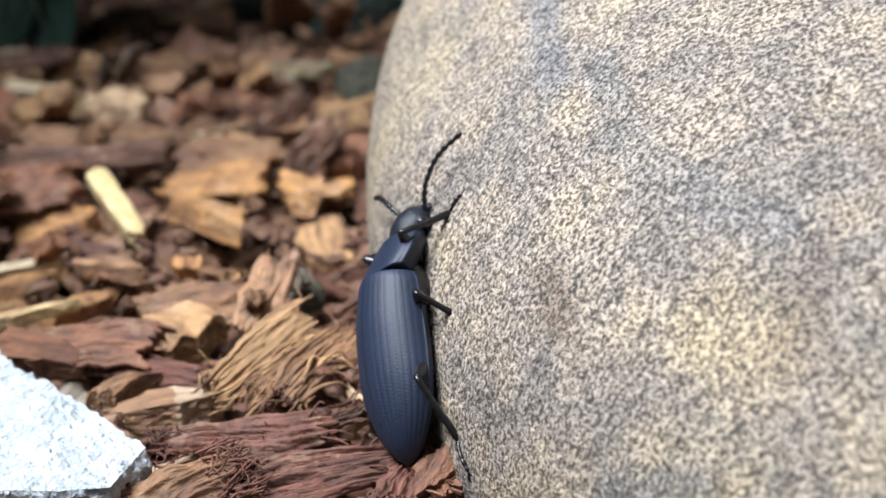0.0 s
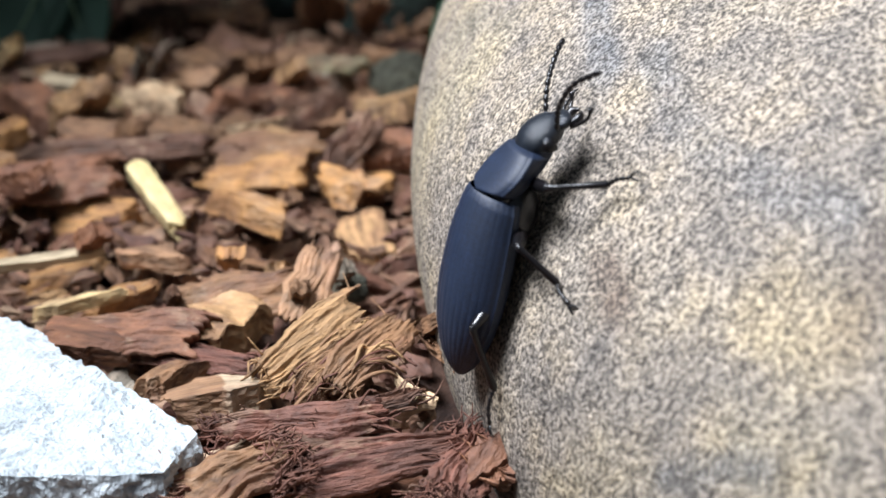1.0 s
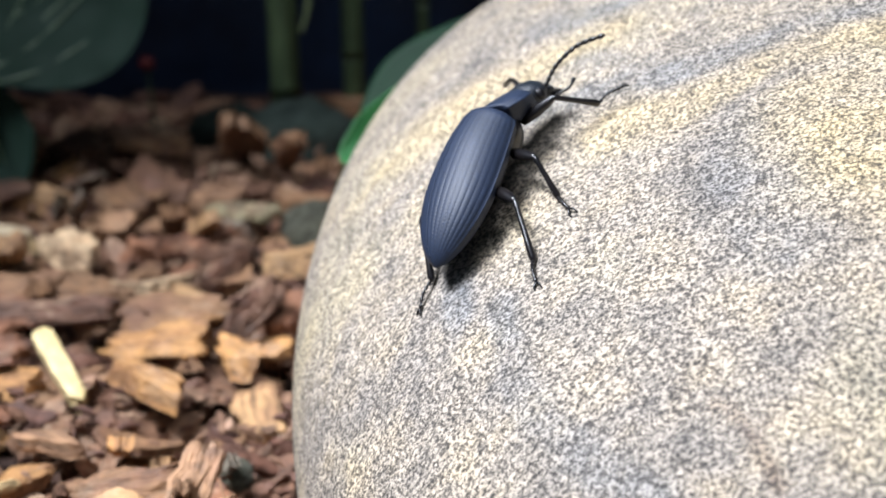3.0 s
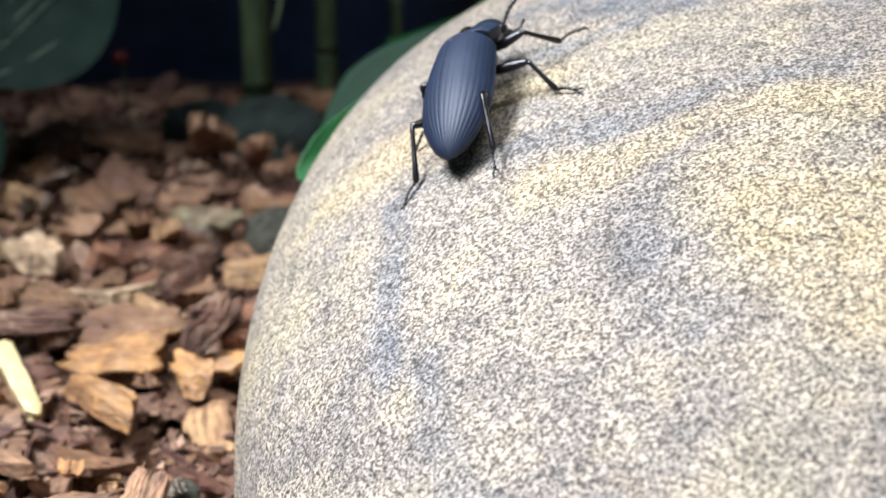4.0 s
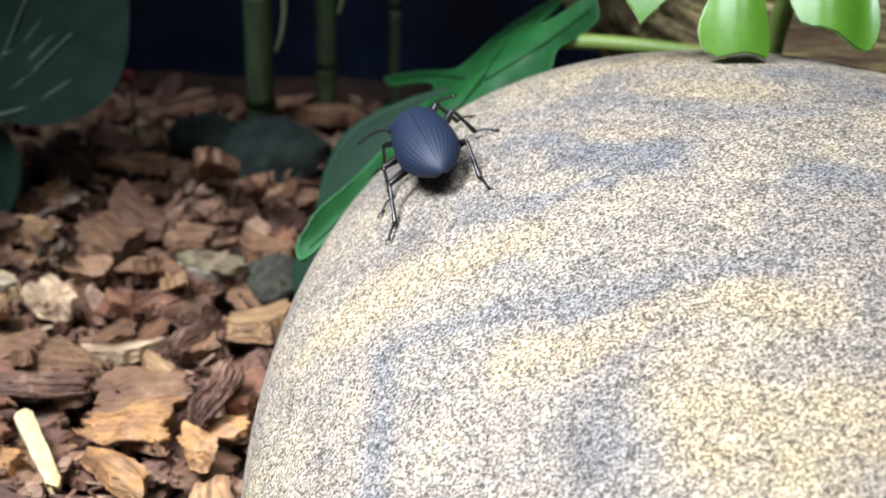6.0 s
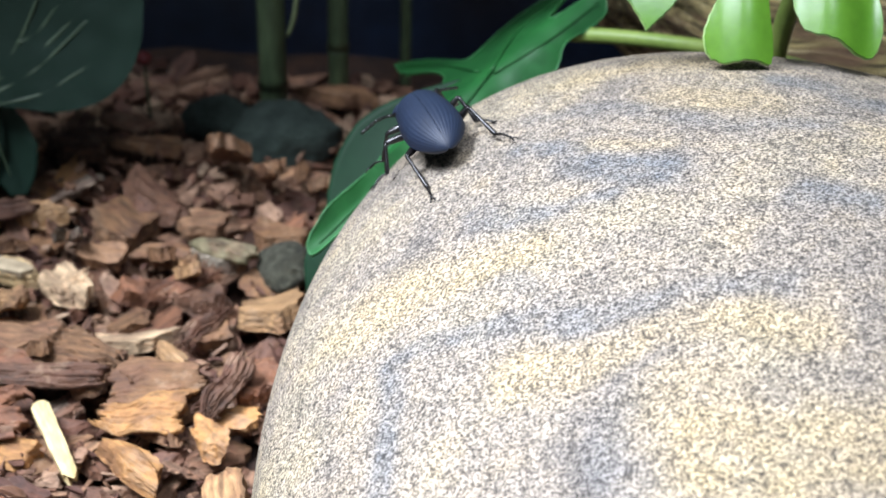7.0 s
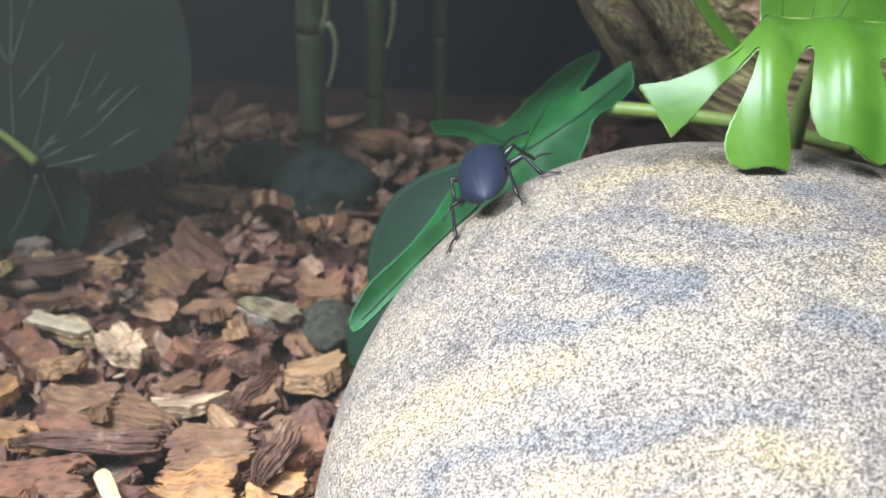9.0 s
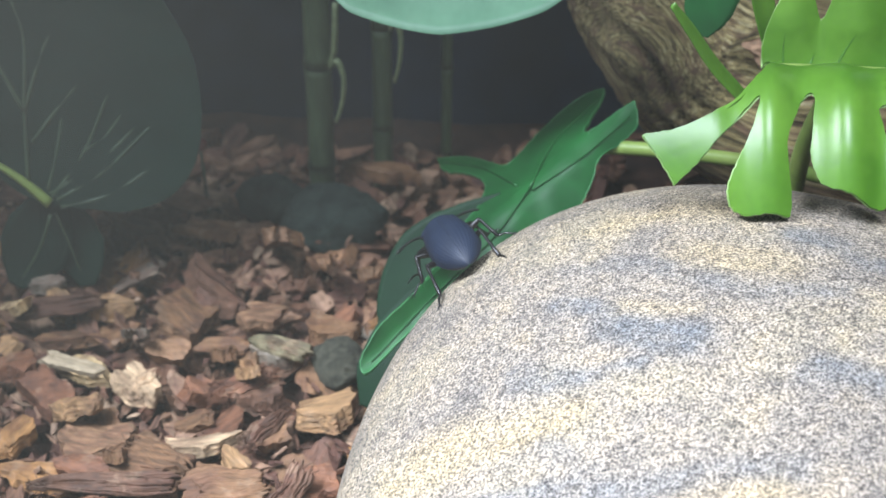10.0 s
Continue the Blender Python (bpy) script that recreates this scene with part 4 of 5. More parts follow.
leaf("young_leaf", "narrow bright green young leaf blade standing up", LEAF_BRIGHT,
     [([(0.0680, 0.1540, 0.0830), (0.0600, 0.1515, 0.0925), (0.0545, 0.1495, 0.1010), (0.0495, 0.1480, 0.1085)], [0.0030, 0.0034, 0.0030, 0.0026, 0.0016], 0.2),
      ([(0.0760, 0.1640, 0.0850), (0.0720, 0.1650, 0.0960), (0.0690, 0.1660, 0.1060), (0.0670, 0.1670, 0.1160)], [0.0035, 0.005, 0.005, 0.004, 0.002], 0.2)])
leaf("leaf_behind", "dull green leaf behind the split leaf", LEAF_DARK,
     [([(0.0640, 0.1760, 0.1080), (0.0610, 0.1740, 0.0990), (0.0595, 0.1730, 0.0930), (0.0590, 0.1725, 0.0890)], [0.011, 0.012, 0.011, 0.008, 0.003], 0.1)])
draped = thing("draped_leaf", "dark green artificial leaf draped along the boulder's edge", "leaf")
draped_flat = plane_place((-0.013, 0.1215, 0.0311), (0.6363, 0.7053, 0.3124), (-0.6972, 0.3525, 0.6243), 0.0030, 0.02, 2)


def draped_at(u, v):
    """The same plane with a valley along each midrib and its edges rolled down a little."""
    d = abs(v - 0.004) if u > 0.056 else abs(v - 0.0005 - 0.0035 * u / 0.056)
    fold = 0.0022 * (1 - math.exp(-(d / 0.0028) ** 2)) - 0.0022 * (d / 0.014) ** 2
    if v <= 0.004:
        return draped_flat(u, v) + Vector((-0.33, -0.615, 0.716)) * fold
    # the lobes behind the midrib lie back over the mulch
    k = (u - 0.0474) / 0.0448
    back = Vector((-0.84 + 0.32 * k, 2.9 + 1.5 * k, -0.94 - 0.86 * k))
    wave = 0.0016 * noise.noise(Vector((u * 60, v * 120, 4)))
    return draped_flat(u, 0.004) + back * (v - 0.004) + Vector((-0.33, -0.615, 0.716)) * fold * math.exp(-(v - 0.004) / 0.004) + Vector((0, 0, wave * min(1, (v - 0.004) / 0.003)))


DRAPED_EDGE = [(47.4, 22.9), (53.2, 18.6), (58.7, 11.7), (63.9, 11.0), (72.7, 11.4), (85.2, 11.6), (92.2, 9.4), (92.1, 8.4), (88.7, 6.9), (79.9, 4.5), (88.6, 2.8), (95.2, 1.5), (95.6, 0.5), (92.4, -3.5), (84.6, -3.8), (78.5, -2.9), (69.8, -6.6), (62.6, -7.6),
                     (50.8, -5.2), (37.1, -3.2), (25.4, -1.2), (13.8, -1.4), (2.1, -1.5), (0.0, 0.0), (2.7, 2.2), (11.2, 4.0), (18.9, 4.1), (30.5, 5.2), (40.2, 7.3), (47.0, 8.2), (52.0, 10.9), (50.3, 15.8), (46.9, 19.7)]
part("blade", sheet(DRAPED_EDGE, 1.2, draped_at, 0.0007, 0.3), LEAF_DARK, draped)
rim(draped, DRAPED_EDGE, draped_at, 0.00015, LEAF_RIM, 0.3)
veins(draped, [[(60, 4), (45, 1), (25, 1), (3, 0)], [(60, 4), (72, 7), (90, 8)], [(60, 3), (75, 0), (92, -1)], [(58, 6), (54, 14), (48, 21)]], draped_at, 0.00032, LEAF_DARK)
blade.face = Vector((-0.15, -0.75, 0.65)).normalized()
# the two lobes behind take the darker copy, their shade painted in
part("lobe", blade([(0.0180, 0.1670, 0.0450), (0.0080, 0.1640, 0.0390), (-0.0005, 0.1610, 0.0335), (-0.0060, 0.1560, 0.0250), (-0.0085, 0.1500, 0.0160)], [0.009, 0.014, 0.017, 0.018, 0.016, 0.012, 0.006], 0.06, 14, 12), LEAF_DARK_SHADED, draped)
part("lobe", blade([(0.0080, 0.1530, 0.0390), (-0.0030, 0.1440, 0.0300), (-0.0105, 0.1370, 0.0210), (-0.0135, 0.1320, 0.0120)], [0.004, 0.009, 0.011, 0.009, 0.003], 0.08, 14, 12), LEAF_DARK_SHADED, draped)
stalk = part("leaf_stalk", tube(bend([(0.0360, 0.1810, 0.0545), (0.0480, 0.1800, 0.0548), (0.0620, 0.1795, 0.0540), (0.0800, 0.1790, 0.0520), (0.1000, 0.1780, 0.0480)], 8), [0.0018] * 33), STEM)
tagged(stalk, "pale green leaf stalk lying behind the boulder", "stalk")
stalk = part("leaf_stalk", tube(bend([(0.0860, 0.1500, 0.0935), (0.0850, 0.1580, 0.0800), (0.0840, 0.1680, 0.0600), (0.0850, 0.1750, 0.0300), (0.0850, 0.1780, -0.005)], 8), [0.0022] * 33), STEM)
tagged(stalk, "upright green stalk of the split leaf", "stalk")
leaf("hanging_leaf", "broad pale green leaf hanging in the light above", LEAF_PALE,
     [([(0.0400, 0.2000, 0.1020), (0.0200, 0.1900, 0.0945), (0.0000, 0.1860, 0.0925), (-0.0180, 0.1860, 0.0955), (-0.0260, 0.1860, 0.1000)], [0.010, 0.022, 0.026, 0.022, 0.008], 0.12),
      ([(-0.0300, 0.1860, 0.1040), (-0.0370, 0.1840, 0.0985), (-0.0440, 0.1840, 0.0975)], [0.004, 0.010, 0.003], 0.1)])
large = thing("large_dark_leaf", "large dark grey-green leaf with pale veins in the shade", "leaf")
large_at = plane_place((-0.0989, 0.188, 0.0283), (0.9044, 0.254, 0.3429), (-0.4029, 0.2432, 0.8823), 0.004, 0.05, 5)
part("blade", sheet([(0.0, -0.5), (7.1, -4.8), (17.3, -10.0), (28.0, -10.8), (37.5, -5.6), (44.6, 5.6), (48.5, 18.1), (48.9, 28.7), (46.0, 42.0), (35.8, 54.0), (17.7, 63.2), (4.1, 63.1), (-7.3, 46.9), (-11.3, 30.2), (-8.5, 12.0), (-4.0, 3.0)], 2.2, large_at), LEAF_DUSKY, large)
veins(large, [[(0, 0), (-4, 9), (-11, 20)]], large_at, 0.0015, STEM, 0.0010)
veins(large, [[(-2.5, 7), (5, 24), (13, 40), (15, 50)], [(5, 24), (4, 40), (0, 52)]], large_at, 0.0007, DULL_VEIN, 0.0006)
veins(large, [[(1, 1), (14, 9), (26, 20)], [(2, 0), (16, 2), (32, 8)], [(1, 3), (12, 18), (20, 34)], [(2, -2), (14, -4), (28, -2)], [(14, 9), (20, 10), (27, 14)], [(5, 24), (16, 36), (26, 44)], [(3, 16), (18, 24), (32, 30)], [(1, 2), (20, 6), (38, 14)]], large_at, 0.00060, DULL_VEIN, 0.0004)
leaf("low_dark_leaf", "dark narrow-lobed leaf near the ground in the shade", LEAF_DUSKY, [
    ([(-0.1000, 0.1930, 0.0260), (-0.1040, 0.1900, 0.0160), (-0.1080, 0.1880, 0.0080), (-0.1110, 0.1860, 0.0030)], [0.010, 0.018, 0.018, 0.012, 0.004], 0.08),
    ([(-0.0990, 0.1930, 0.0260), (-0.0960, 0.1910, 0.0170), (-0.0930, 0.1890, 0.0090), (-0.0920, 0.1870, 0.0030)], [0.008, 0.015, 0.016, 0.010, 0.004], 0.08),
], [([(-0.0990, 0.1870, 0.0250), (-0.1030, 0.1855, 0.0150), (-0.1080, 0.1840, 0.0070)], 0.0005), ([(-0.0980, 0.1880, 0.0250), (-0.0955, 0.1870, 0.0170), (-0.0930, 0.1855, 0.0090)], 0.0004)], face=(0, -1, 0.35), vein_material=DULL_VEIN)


# ---- canes ----
def cane(x, y, radius, nodes, top, label, lean=0.0):
    ob = thing("bamboo_cane", label, "bamboo", pose(x, y, -0.004, 0, lean, 0), "bamboo canes")
    zs = [0.0, *nodes, top]
    for a, b in zip(zs, zs[1:]):
        n = 12
        line = [(0, 0, a + (b - a) * k / n) for k in range(n + 1)]
        part("segment", tube(line, [radius * (1 + 0.16 * max(0, 1 - k / 1.0) + 0.10 * max(0, 1 - (n - k) / 1.2)) for k in range(n + 1)], 20), CANE, ob)
    for z in nodes[1:]:
        r = radius
        line = bend([(r * 0.8, -r * 0.4, z), (r * 1.5, -r * 0.8, z + 0.003), (r * 2.0, -r, z - 0.002), (r * 1.8, -r, z - 0.010), (r * 1.3, -r * 0.9, z - 0.016)], 6)
        part("tendril", tube(line, [0.0011 * (1 - 0.6 * k / len(line)) for k in range(len(line))], 8), TENDRIL, ob)
        part("tendril", tube(bend([(r * 0.8, -r * 0.4, z), (r * 1.3, -r * 0.8, z + 0.006), (r * 1.5, -r * 0.6, z + 0.020)], 6), [0.0009] * 13, 8), TENDRIL, ob)
    return ob


cane(-0.0360, 0.2400, 0.0037, (0.014, 0.046, 0.090), 0.20, "thick dull green bamboo cane with curling shoots")
cane(-0.0195, 0.2520, 0.0028, (0.020, 0.052, 0.095), 0.20, "thinner dull green bamboo cane with curling shoots")
cane(-0.0020, 0.2700, 0.0016, (0.030, 0.070), 0.20, "thin dark stem standing in the shade")


# ---- driftwood ----
def wood_material():
    n = Nodes("driftwood", 0.8)
    at = n.add("Attribute", attribute_name="grain").outputs["Vector"]
    streak = n.noise(at, 8, 5, 0.7, (0.10, 1, 1))
    fine = n.noise(at, 26, 5, 0.75, (0.08, 1, 1))
    patch = n.noise(at, 1.6, 3, 0.6, (0.5, 1, 1))
    col = n.ramp(streak, (0.32, (0.055, 0.040, 0.022)), (0.44, (0.19, 0.145, 0.058)), (0.54, (0.60, 0.47, 0.19)), (0.66, (0.92, 0.80, 0.44)))
    col = n.mix(n.ramp(patch, (0.48, grey(0)), (0.62, grey(0.75))), col, (0.24, 0.13, 0.08, 1))
    n.colour(n.mix(1.0, col, n.ramp(fine, (0.34, grey(0.38)), (0.66, grey(1.5))), "MULTIPLY"))
    n.bump(n.math("ADD", streak, n.math("MULTIPLY", fine, 0.6)), 1.0, 0.003)
    return n.mat


DRIFTWOOD = wood_material()
KNOT = Vector((0.0490, 0.2195, 0.0605))


def wood_mesh(name, verts, faces, grain):
    me = mesh_from(name, verts, faces)
    me.attributes.new("grain", "FLOAT_VECTOR", "POINT").data.foreach_set("vector", np.array(grain).ravel())
    me.materials.append(DRIFTWOOD)
    return new(name, me)


def driftwood():
    line = bend([(0.047, 0.252, 0.140), (0.054, 0.247, 0.092), (0.072, 0.242, 0.058), (0.100, 0.232, 0.045), (0.150, 0.225, 0.035), (0.230, 0.215, 0.020)], 30)
    sides = 120
    v, f = tube(line, [0.026 + 0.008 * min(1, i / 60) for i in range(len(line))], sides)
    out, grain = [], []
    for k, q in enumerate(v):
        q = Vector(q)
        i = min(k // sides, len(line) - 1)
        d = (q - line[i]).normalized()
        a = k % sides / sides * 2 * math.pi
        r = (q - KNOT).length
        swirl = math.exp(-(r / 0.014) ** 2)
        flow = a * 3.2 + 0.035 * i + 0.5 * noise.noise(q * 40) + 1.6 * swirl
        h = 0.0032 * noise.noise(Vector((flow * 0.8, i * 0.03, 3))) + 0.0020 * noise.noise(Vector((flow * 2.5, i * 0.05, 7))) + 0.0009 * noise.noise(Vector((flow * 8, i * 0.08, 1)))
        h += 0.0030 * math.exp(-(r / 0.009) ** 2)
        out.append(q + d * h)
        grain.append((i * 0.06, flow, 4 * swirl))
    log = wood_mesh("driftwood", out, f, grain)
    # the knot: a ringed boss with a sunken heart
    verts, faces, grain = [], [], []
    out_way = Vector((-0.58, -0.76, 0.28)).normalized()
    e1 = Vector((0, 0, 1)).cross(out_way).normalized()
    e2 = out_way.cross(e1)
    rings, sides = 26, 48
    for j in range(rings + 1):
        r = 0.0068 * j / rings
        for k in range(sides):
            b = 2 * math.pi * k / sides
            rr = r * (1 + 0.18 * noise.noise(Vector((math.cos(b), math.sin(b), 5))))
            h = 0.0022 * (1 - (r / 0.0068) ** 2) - 0.0030 * math.exp(-(r / 0.0016) ** 2) + 0.0005 * math.sin(r * 5200 + 2 * noise.noise(Vector((math.cos(b), math.sin(b), 1)))) - 0.0012
            verts.append(KNOT + e1 * rr * 1.15 + e2 * rr * 0.9 + out_way * h)
            grain.append((b * 0.15, r * 900, 0.4 * noise.noise(Vector((b, r * 300, 2)))))
    for j in range(rings):
        for k in range(sides):
            a, b = j * sides + k, j * sides + (k + 1) % sides
            faces.append((a, b, b + sides, a + sides))
    wood_mesh("knot", verts, faces, grain).parent = log
    # a splintered flap of bark still clinging to the log
    rng = np.random.default_rng(21)
    v, f = chip_form(rng, 4, 0.034, 0.017, 0.004)
    me = mesh_from("bark_flap", v, f, False)
    me.attributes.new("grain", "FLOAT_VECTOR", "POINT").data.foreach_set("vector", v.ravel())
    me.materials.append(BARK)
    flap = new("bark_flap", me)
    flap.matrix_world = pose(0.0900, 0.2050, 0.0660, 75, 25, 0)
    flap.color = (0.36, 0.22, 0.13, 1)
    flap.parent = log
    return tagged(log, "gnarled olive-brown driftwood log with a knot behind the plants", "driftwood")


driftwood()
v, f = ball(12, 8)
tagged(part("red_berry", ([Vector((q.x * 0.0022 - 0.0690, q.y * 0.0022 + 0.2320, q.z * 0.0018 + 0.0200)) for q in v], f), plain_material("red_plastic", (0.10, 0.008, 0.010), (0.16, 0.014, 0.014), 200, 0.5, 0.1)), "small red artificial berry on a thin stem", "berry")
part("berry_stem", tube([(-0.0690, 0.2325, 0.0185), (-0.0688, 0.2335, 0.008), (-0.0685, 0.2340, -0.004)], [0.0005] * 3, 6), CANE, bpy.data.objects["red_berry"])



# ---- the beetle ----
def swell_in(u, reach):
    return math.sin(min(1.0, u / reach) * math.pi / 2)


def wing_case(side, n_u=190, n_v=130):
    """One wing case: u runs from its base to its tip, v from the seam over the widest line to the fold beneath."""
    verts, faces = [], []
    for i in range(n_u + 1):
        u = 1 - (1 - i / n_u) ** 1.25
        wide = (0.83 + 0.17 * swell_in(u, 0.5)) * (0.88 + 0.12 * min(1.0, u / 0.05) ** 0.5)
        high = (0.80 + 0.20 * swell_in(u, 0.35)) * (0.93 + 0.07 * min(1.0, u / 0.04) ** 0.5)
        if u > 0.5:
            wide *= max(0.0, 1 - ((u - 0.5) / 0.5) ** 2.1) ** 0.72
        if u > 0.4:
            high *= max(0.0, 1 - ((u - 0.4) / 0.6) ** 2.3) ** 0.6
        deep = 0.00006 + 0.00020 * max(0.0, (u - 0.45) / 0.55)
        for k in range(n_v + 1):
            v = radians(89.8 - 143 * k / n_v)
            row = v / math.pi * 18
            furrow = abs(math.sin(math.pi * row)) ** 0.35 - 1
            pit = 0.5 + 0.5 * math.sin(u * 330 + 2.6 * round(row))
            cut = deep * furrow * (0.35 + 0.65 * pit) * (1 if v > -0.25 else 0) * min(1.0, wide * 3)
            rim = 0.00016 * math.exp(-((v + 0.16) / 0.05) ** 2) * wide
            z = 0.0047 * high if v >= 0 else 0.0028 * high
            grow = 1 + (cut + rim) / 0.005
            verts.append(Vector((side * (0.0055 * wide * math.cos(v) * grow + 0.00002), 0.0077 - 0.0215 * u, 0.0059 - 0.0022 * u + z * math.sin(v) * grow)))
    row = n_v + 1
    for i in range(n_u):
        for k in range(n_v):
            a = i * row + k
            faces.append((a, a + row, a + row + 1, a + 1)[::int(side)])
    return verts, faces


def chest_shield(n_u=44, n_v=72):
    """The pronotum: a gently arched shield with sharp side edges, closed beneath."""
    verts, faces = [], []
    for i in range(n_u + 1):
        u = i / n_u
        half = 0.0041 + 0.0006 * math.sin(math.pi * min(1.0, u / 0.9)) - 0.0006 * u ** 2
        edge = 0.0070 - 0.0023 * u
        arch = 0.0020 - 0.0002 * u
        lid = (1 - max(0.0, (u - 0.90) / 0.10) ** 2 * 0.35) * (1 - max(0.0, (0.06 - u) / 0.06) ** 2 * 0.12)
        y = 0.0081 + 0.0053 * u
        for k in range(n_v):
            a = 2 * math.pi * k / n_v
            c, d = math.cos(a), math.sin(a)
            if d >= 0:
                z = edge + arch * lid * d ** 0.75
                x = half * lid * c
            else:
                z = edge - 0.0030 * abs(d) ** 1.3
                x = half * lid * (abs(c) ** 1.25) * (1 if c > 0 else -1)
            lip = 0.00022 * math.exp(-(d / 0.10) ** 2)
            verts.append(Vector((x + lip * (1 if c > 0 else -1), y - 0.0007 * (1 - abs(c)) * (1 - u), z + lip)))
    for i in range(n_u):
        for k in range(n_v):
            a, b = i * n_v + k, i * n_v + (k + 1) % n_v
            faces.append((a, b, b + n_v, a + n_v))
    faces += [tuple(range(n_v))[::-1], tuple(range(n_u * n_v, (n_u + 1) * n_v))]
    return verts, faces


def lump(centre, size, tip=0.0, taper=0.0):
    """A rounded body part: half sizes, tipped nose down, narrower in front."""
    v, f = ball(32, 20)
    turn = Matrix.Rotation(radians(-tip), 3, "X")
    return [Vector(centre) + turn @ Vector((q.x * size[0] * (1 - taper * q.y), q.y * size[1], q.z * size[2])) for q in v], f


def build_beetle():
    beetle = thing("beetle", "matt blue-black darkling beetle with finely ribbed wing cases", "beetle")
    for side in (1, -1):
        part("wing_case", wing_case(side), BEETLE, beetle)
    abdomen = part("abdomen", lump((0, 0.0330, 0.0042), (0.0045, 0.0098, 0.0024)), BEETLE_LEG, beetle)
    abdomen.location = (0, -0.0360, 0)
    cam.data.dof.use_dof = True
    cam.data.dof.focus_object = abdomen
    cam.data.dof.aperture_fstop = 27
    part("thorax", join(lump((0, 0.0058, 0.0046), (0.0040, 0.0046, 0.0032)), lump((0, 0.0076, 0.0066), (0.0036, 0.0016, 0.0018))), BEETLE_LEG, beetle)
    part("pronotum", chest_shield(), BEETLE, beetle)
    part("neck", lump((0, 0.0132, 0.0040), (0.0025, 0.0020, 0.0019), 24), BEETLE, beetle)
    head = part("head", join(lump((0, 0.0150, 0.0038), (0.0028, 0.0030, 0.0019), 34, 0.10), lump((0, 0.0149, 0.0038), (0.0031, 0.0012, 0.0011), 34)), BEETLE_HEAD, beetle)
    part("clypeus", lump((0, 0.0171, 0.0022), (0.0021, 0.0013, 0.0009), 38), BEETLE_HEAD, head)
    for s in (1, -1):
        part("eye", lump((s * 0.0028, 0.0146, 0.0034), (0.0005, 0.0007, 0.0009)), BEETLE_LEG, head)
        part("mandible", tube(bend([(s * 0.0011, 0.0170, 0.0014), (s * 0.0012, 0.0182, 0.0006), (s * 0.0003, 0.0187, 0.0003)], 4), [0.0005] * 5 + [0.0004, 0.0003, 0.0002, 0.0001]), BEETLE_LEG, head)
        part("palp", tube(bend([(s * 0.0012, 0.0168, 0.0012), (s * 0.0028, 0.0184, 0.0004), (s * 0.0034, 0.0198, 0.0006)], 4), [0.0002] * 7 + [0.0003, 0.0003]), BEETLE_LEG, head)
    return beetle


def build_antenna(beetle, s):
    line = bend([(0, 0, 0), (s * 0.0018, 0.0026, 0.0008), (s * 0.0044, 0.0052, 0.0006), (s * 0.0078, 0.0070, -0.0006)], 22)
    radii = [0.00020 + 0.00015 * abs(math.sin(math.pi * 11 * i / (len(line) - 1))) for i in range(len(line))]
    ob = part("antenna", tube(line, radii, 8), BEETLE_LEG, beetle, "black beaded antenna")
    ob.location = (s * 0.0020, 0.0164, 0.0030)
    return ob


def build_leg(beetle, s, hip, knee, heel, toe):
    hip, knee, heel, toe = (Vector((s * q[0], q[1], q[2])) for q in (hip, knee, heel, toe))
    leg = part("leg", tube([(knee - hip) * k for k in (0, 0.15, 0.45, 0.75, 0.93, 1, 1.03)], [0.00050, 0.00066, 0.00078, 0.00068, 0.00050, 0.00042, 0.0002]), BEETLE_LEG, beetle)
    leg.location = hip
    lower = [part("shin", tube([knee - hip + (heel - knee) * k for k in (-0.05, 0.04, 0.15, 0.6, 0.95, 1.02)], [0.00022, 0.00040, 0.00034, 0.00038, 0.00050, 0.0003], 8), BEETLE_LEG, leg)]
    steps = [heel - hip + (toe - heel) * (k / 15) + Vector((0, 0, 0.0004 * math.sin(math.pi * k / 15))) for k in range(16)]
    lower.append(part("foot", tube(steps, [0.00018 + 0.00012 * (k % 3 == 2) for k in range(16)], 8), BEETLE_LEG, leg))
    d = (toe - heel).normalized()
    for t in (1, -1):
        out = d.cross(Vector((0, 0, 1))) * t
        lower.append(part("claw", tube(bend([toe - hip, toe - hip + d * 0.0006 + out * 0.0004, toe - hip + d * 0.0011 + out * 0.0005 - Vector((0, 0, 0.0004))], 3), [0.00016] * 4 + [0.00012, 0.0001, 0.00006], 6), BEETLE_LEG, leg))
    joints.append((knee - hip, toe - hip, lower))
    return leg


joints = []
beetle = build_beetle()
antennae = [build_antenna(beetle, s) for s in (1, -1)]
legs = []
for s in (1, -1):
    legs += [build_leg(beetle, s, (0.0018, 0.0100, 0.0034), (0.0060, 0.0118, 0.0060), (0.0080, 0.0146, 0.0006), (0.0104, 0.0168, -0.0002)),
             build_leg(beetle, s, (0.0026, 0.0046, 0.0032), (0.0080, 0.0038, 0.0054), (0.0096, 0.0012, 0.0006), (0.0124, -0.0002, -0.0002)),
             build_leg(beetle, s, (0.0030, -0.0015, 0.0030), (0.0072, -0.0058, 0.0052), (0.0078, -0.0122, 0.0004), (0.0090, -0.0160, -0.0002))]


# ---- what moves ----
def stand(x, y, z, fx, fy, fz, ux, uy, uz):
    """A pose from a place, the way ahead (local +y) and the way up (local +z)."""
    ahead = Vector((fx, fy, fz)).normalized()
    up = Vector((ux, uy, uz))
    up = (up - ahead * up.dot(ahead)).normalized()
    m = Matrix((ahead.cross(up), ahead, up)).transposed().to_4x4()
    m.translation = Vector((x, y, z))
    return m


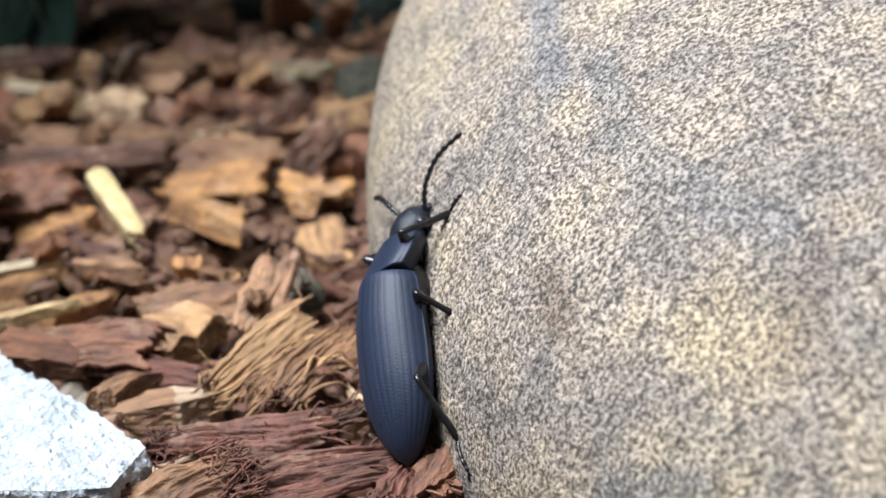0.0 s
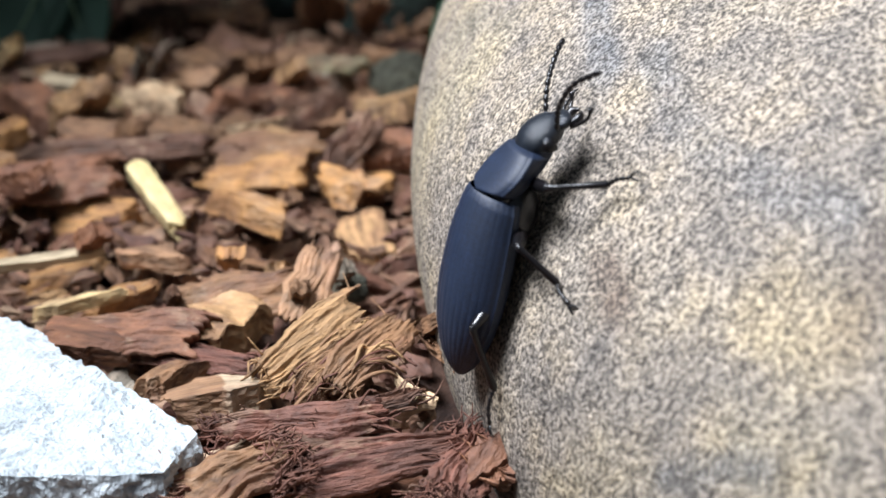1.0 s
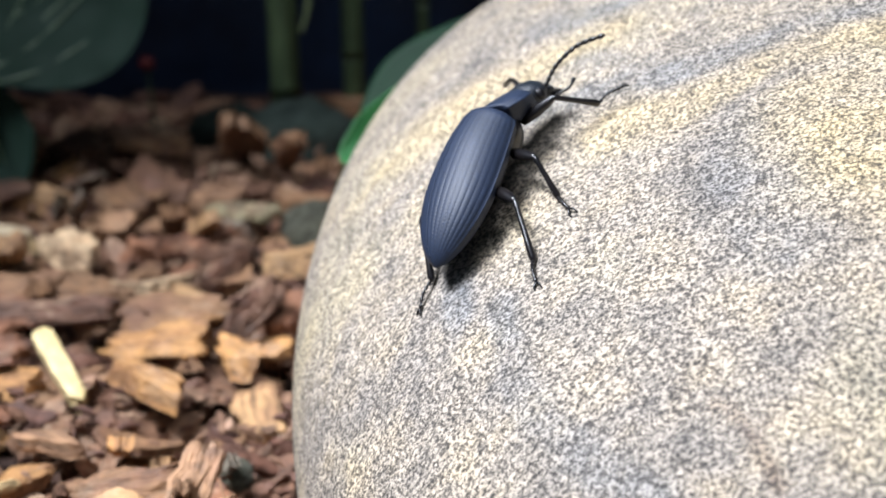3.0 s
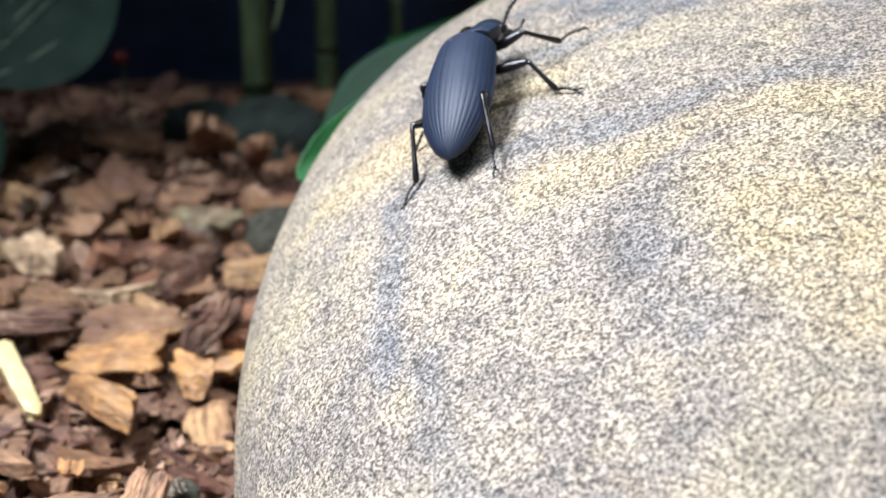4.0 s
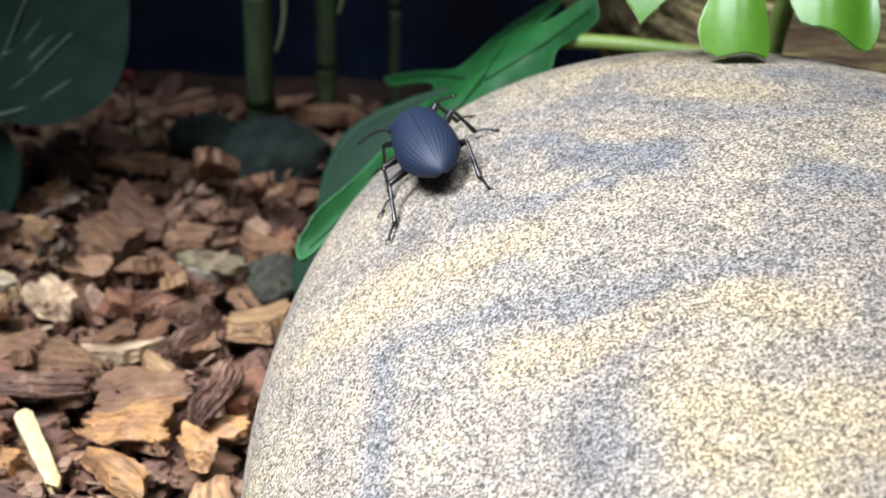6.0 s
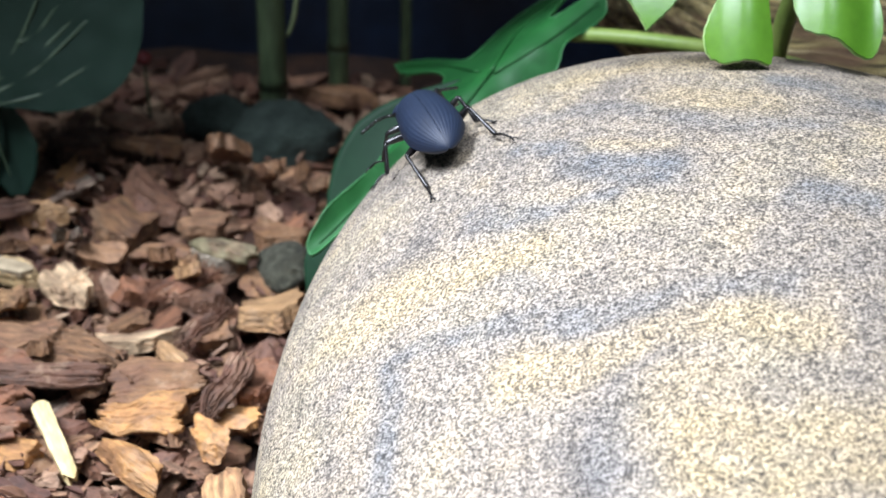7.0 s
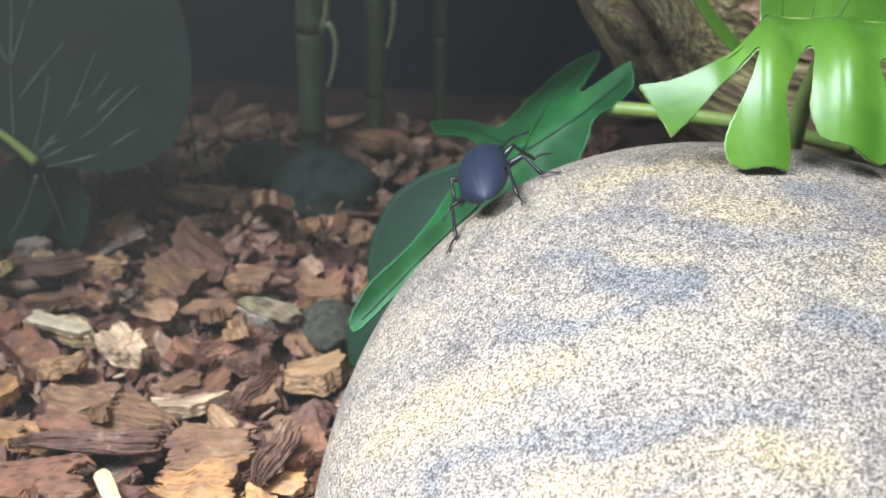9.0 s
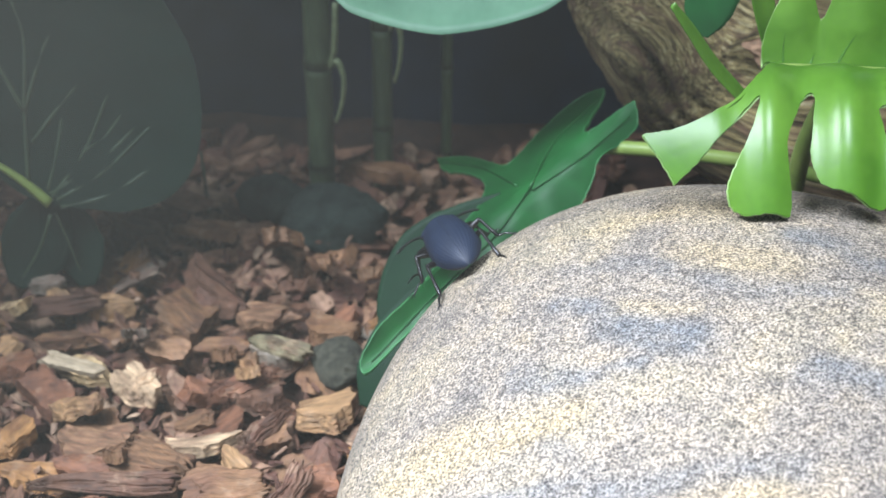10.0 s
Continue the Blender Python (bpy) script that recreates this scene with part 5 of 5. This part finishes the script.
def motions():
    walk(beetle, [
        (0.0, stand(-0.0053, 0.0100, 0.0162, 0.009, 0.699, 0.716, -0.858, -0.362, 0.365)),
        (0.5, stand(-0.0033, 0.0035, 0.0237, 0.148, 0.192, 0.970, -0.961, -0.205, 0.188)),
        (1.0, stand(-0.0009, 0.0065, 0.0266, 0.322, 0.097, 0.942, -0.913, -0.230, 0.336)),
        (1.5, stand(0.0015, 0.0100, 0.0331, 0.403, 0.403, 0.822, -0.803, -0.275, 0.529)),
        (2.0, stand(0.0051, 0.0158, 0.0412, 0.408, 0.654, 0.636, -0.753, -0.152, 0.640)),
        (2.5, stand(0.0090, 0.0241, 0.0481, 0.434, 0.696, 0.573, -0.743, -0.083, 0.664)),
        (3.0, stand(0.0139, 0.0341, 0.0548, 0.409, 0.746, 0.525, -0.712, -0.099, 0.695)),
        (4.5, stand(0.0213, 0.0716, 0.0664, -0.122, 0.979, 0.163, -0.488, -0.147, 0.861)),
        (5.0, stand(0.0174, 0.0797, 0.0656, -0.408, 0.913, -0.016, -0.372, -0.083, 0.925)),
        (5.5, stand(0.0152, 0.0902, 0.0647, -0.216, 0.972, -0.093, -0.379, -0.006, 0.926)),
        (7.0, stand(0.0131, 0.1089, 0.0631, -0.259, 0.938, -0.228, -0.393, 0.127, 0.911)),
        (7.5, stand(0.0148, 0.1175, 0.0631, -0.137, 0.971, -0.198, -0.531, 0.132, 0.837)),
        (8.0, stand(0.0154, 0.1214, 0.0634, -0.103, 0.978, -0.179, -0.558, 0.148, 0.816)),
        (8.5, stand(0.0160, 0.1259, 0.0623, -0.044, 0.961, -0.273, -0.501, 0.234, 0.833)),
        (9.0, stand(0.0166, 0.1301, 0.0613, 0.008, 0.964, -0.267, -0.503, 0.275, 0.819)),
        (9.5, stand(0.0083, 0.1271, 0.0565, -0.312, 0.850, -0.424, -0.543, 0.236, 0.806)),
        (10.0, stand(0.0082, 0.1323, 0.0535, -0.254, 0.903, -0.347, -0.501, 0.244, 0.830)),
    ])
    step_rows = [[] for _ in legs]
    shin_rows = [[] for _ in legs]
    feel_rows = [[], []]
    gone, last = 0.0, None
    for k in range(81):
        t = k / 8
        scene.frame_set(frame(t))
        bpy.context.view_layer.update()
        here = beetle.matrix_world.translation.copy()
        gone += (here - last).length if last else 0.0
        last = here
        for i, leg in enumerate(legs):
            side = 1 if i < 3 else -1
            phase = 2 * math.pi * (gone / 0.0080 + (0.5 if (i % 3 == 1) != (side < 0) else 0.0))
            swing, lift = 13 * math.sin(phase), 0.0016 * max(0.0, math.cos(phase))
            knee, toe, lower = joints[i]
            low, high = -35.0, (24.0, 17.0, 16.0)[i % 3]
            for _ in range(12):
                tilt = (low + high) / 2
                m = pose(0, 0, 0, 0, 0, side * swing) @ pose(0, 0, 0, 0, -side * tilt, 0)
                m.translation = leg.location
                bent = Matrix.Translation(knee) @ pose(0, 0, 0, 0, side * tilt, 0) @ Matrix.Translation(-knee)
                if inside_rock(beetle.matrix_world @ m @ bent @ toe) > 1 + (0.0002 + lift) / 0.06:
                    high = tilt
                else:
                    low = tilt
            shin_rows[i].append((t, bent))
            step_rows[i].append((t, m))
        for i, feeler in enumerate(antennae):
            m = pose(0, 0, 0, 8 * math.sin(2.3 * t + 2 * i), 0, 9 * math.sin(1.7 * t + 2.6 * i))
            m.translation = feeler.location
            feel_rows[i].append((t, m))
    for leg, rows, bends, (knee, toe, lower) in zip(legs, step_rows, shin_rows, joints):
        walk(leg, rows)
        for piece in lower:
            walk(piece, bends)
    for feeler, rows in zip(antennae, feel_rows):
        walk(feeler, rows)
    scene.frame_set(1)


motions()
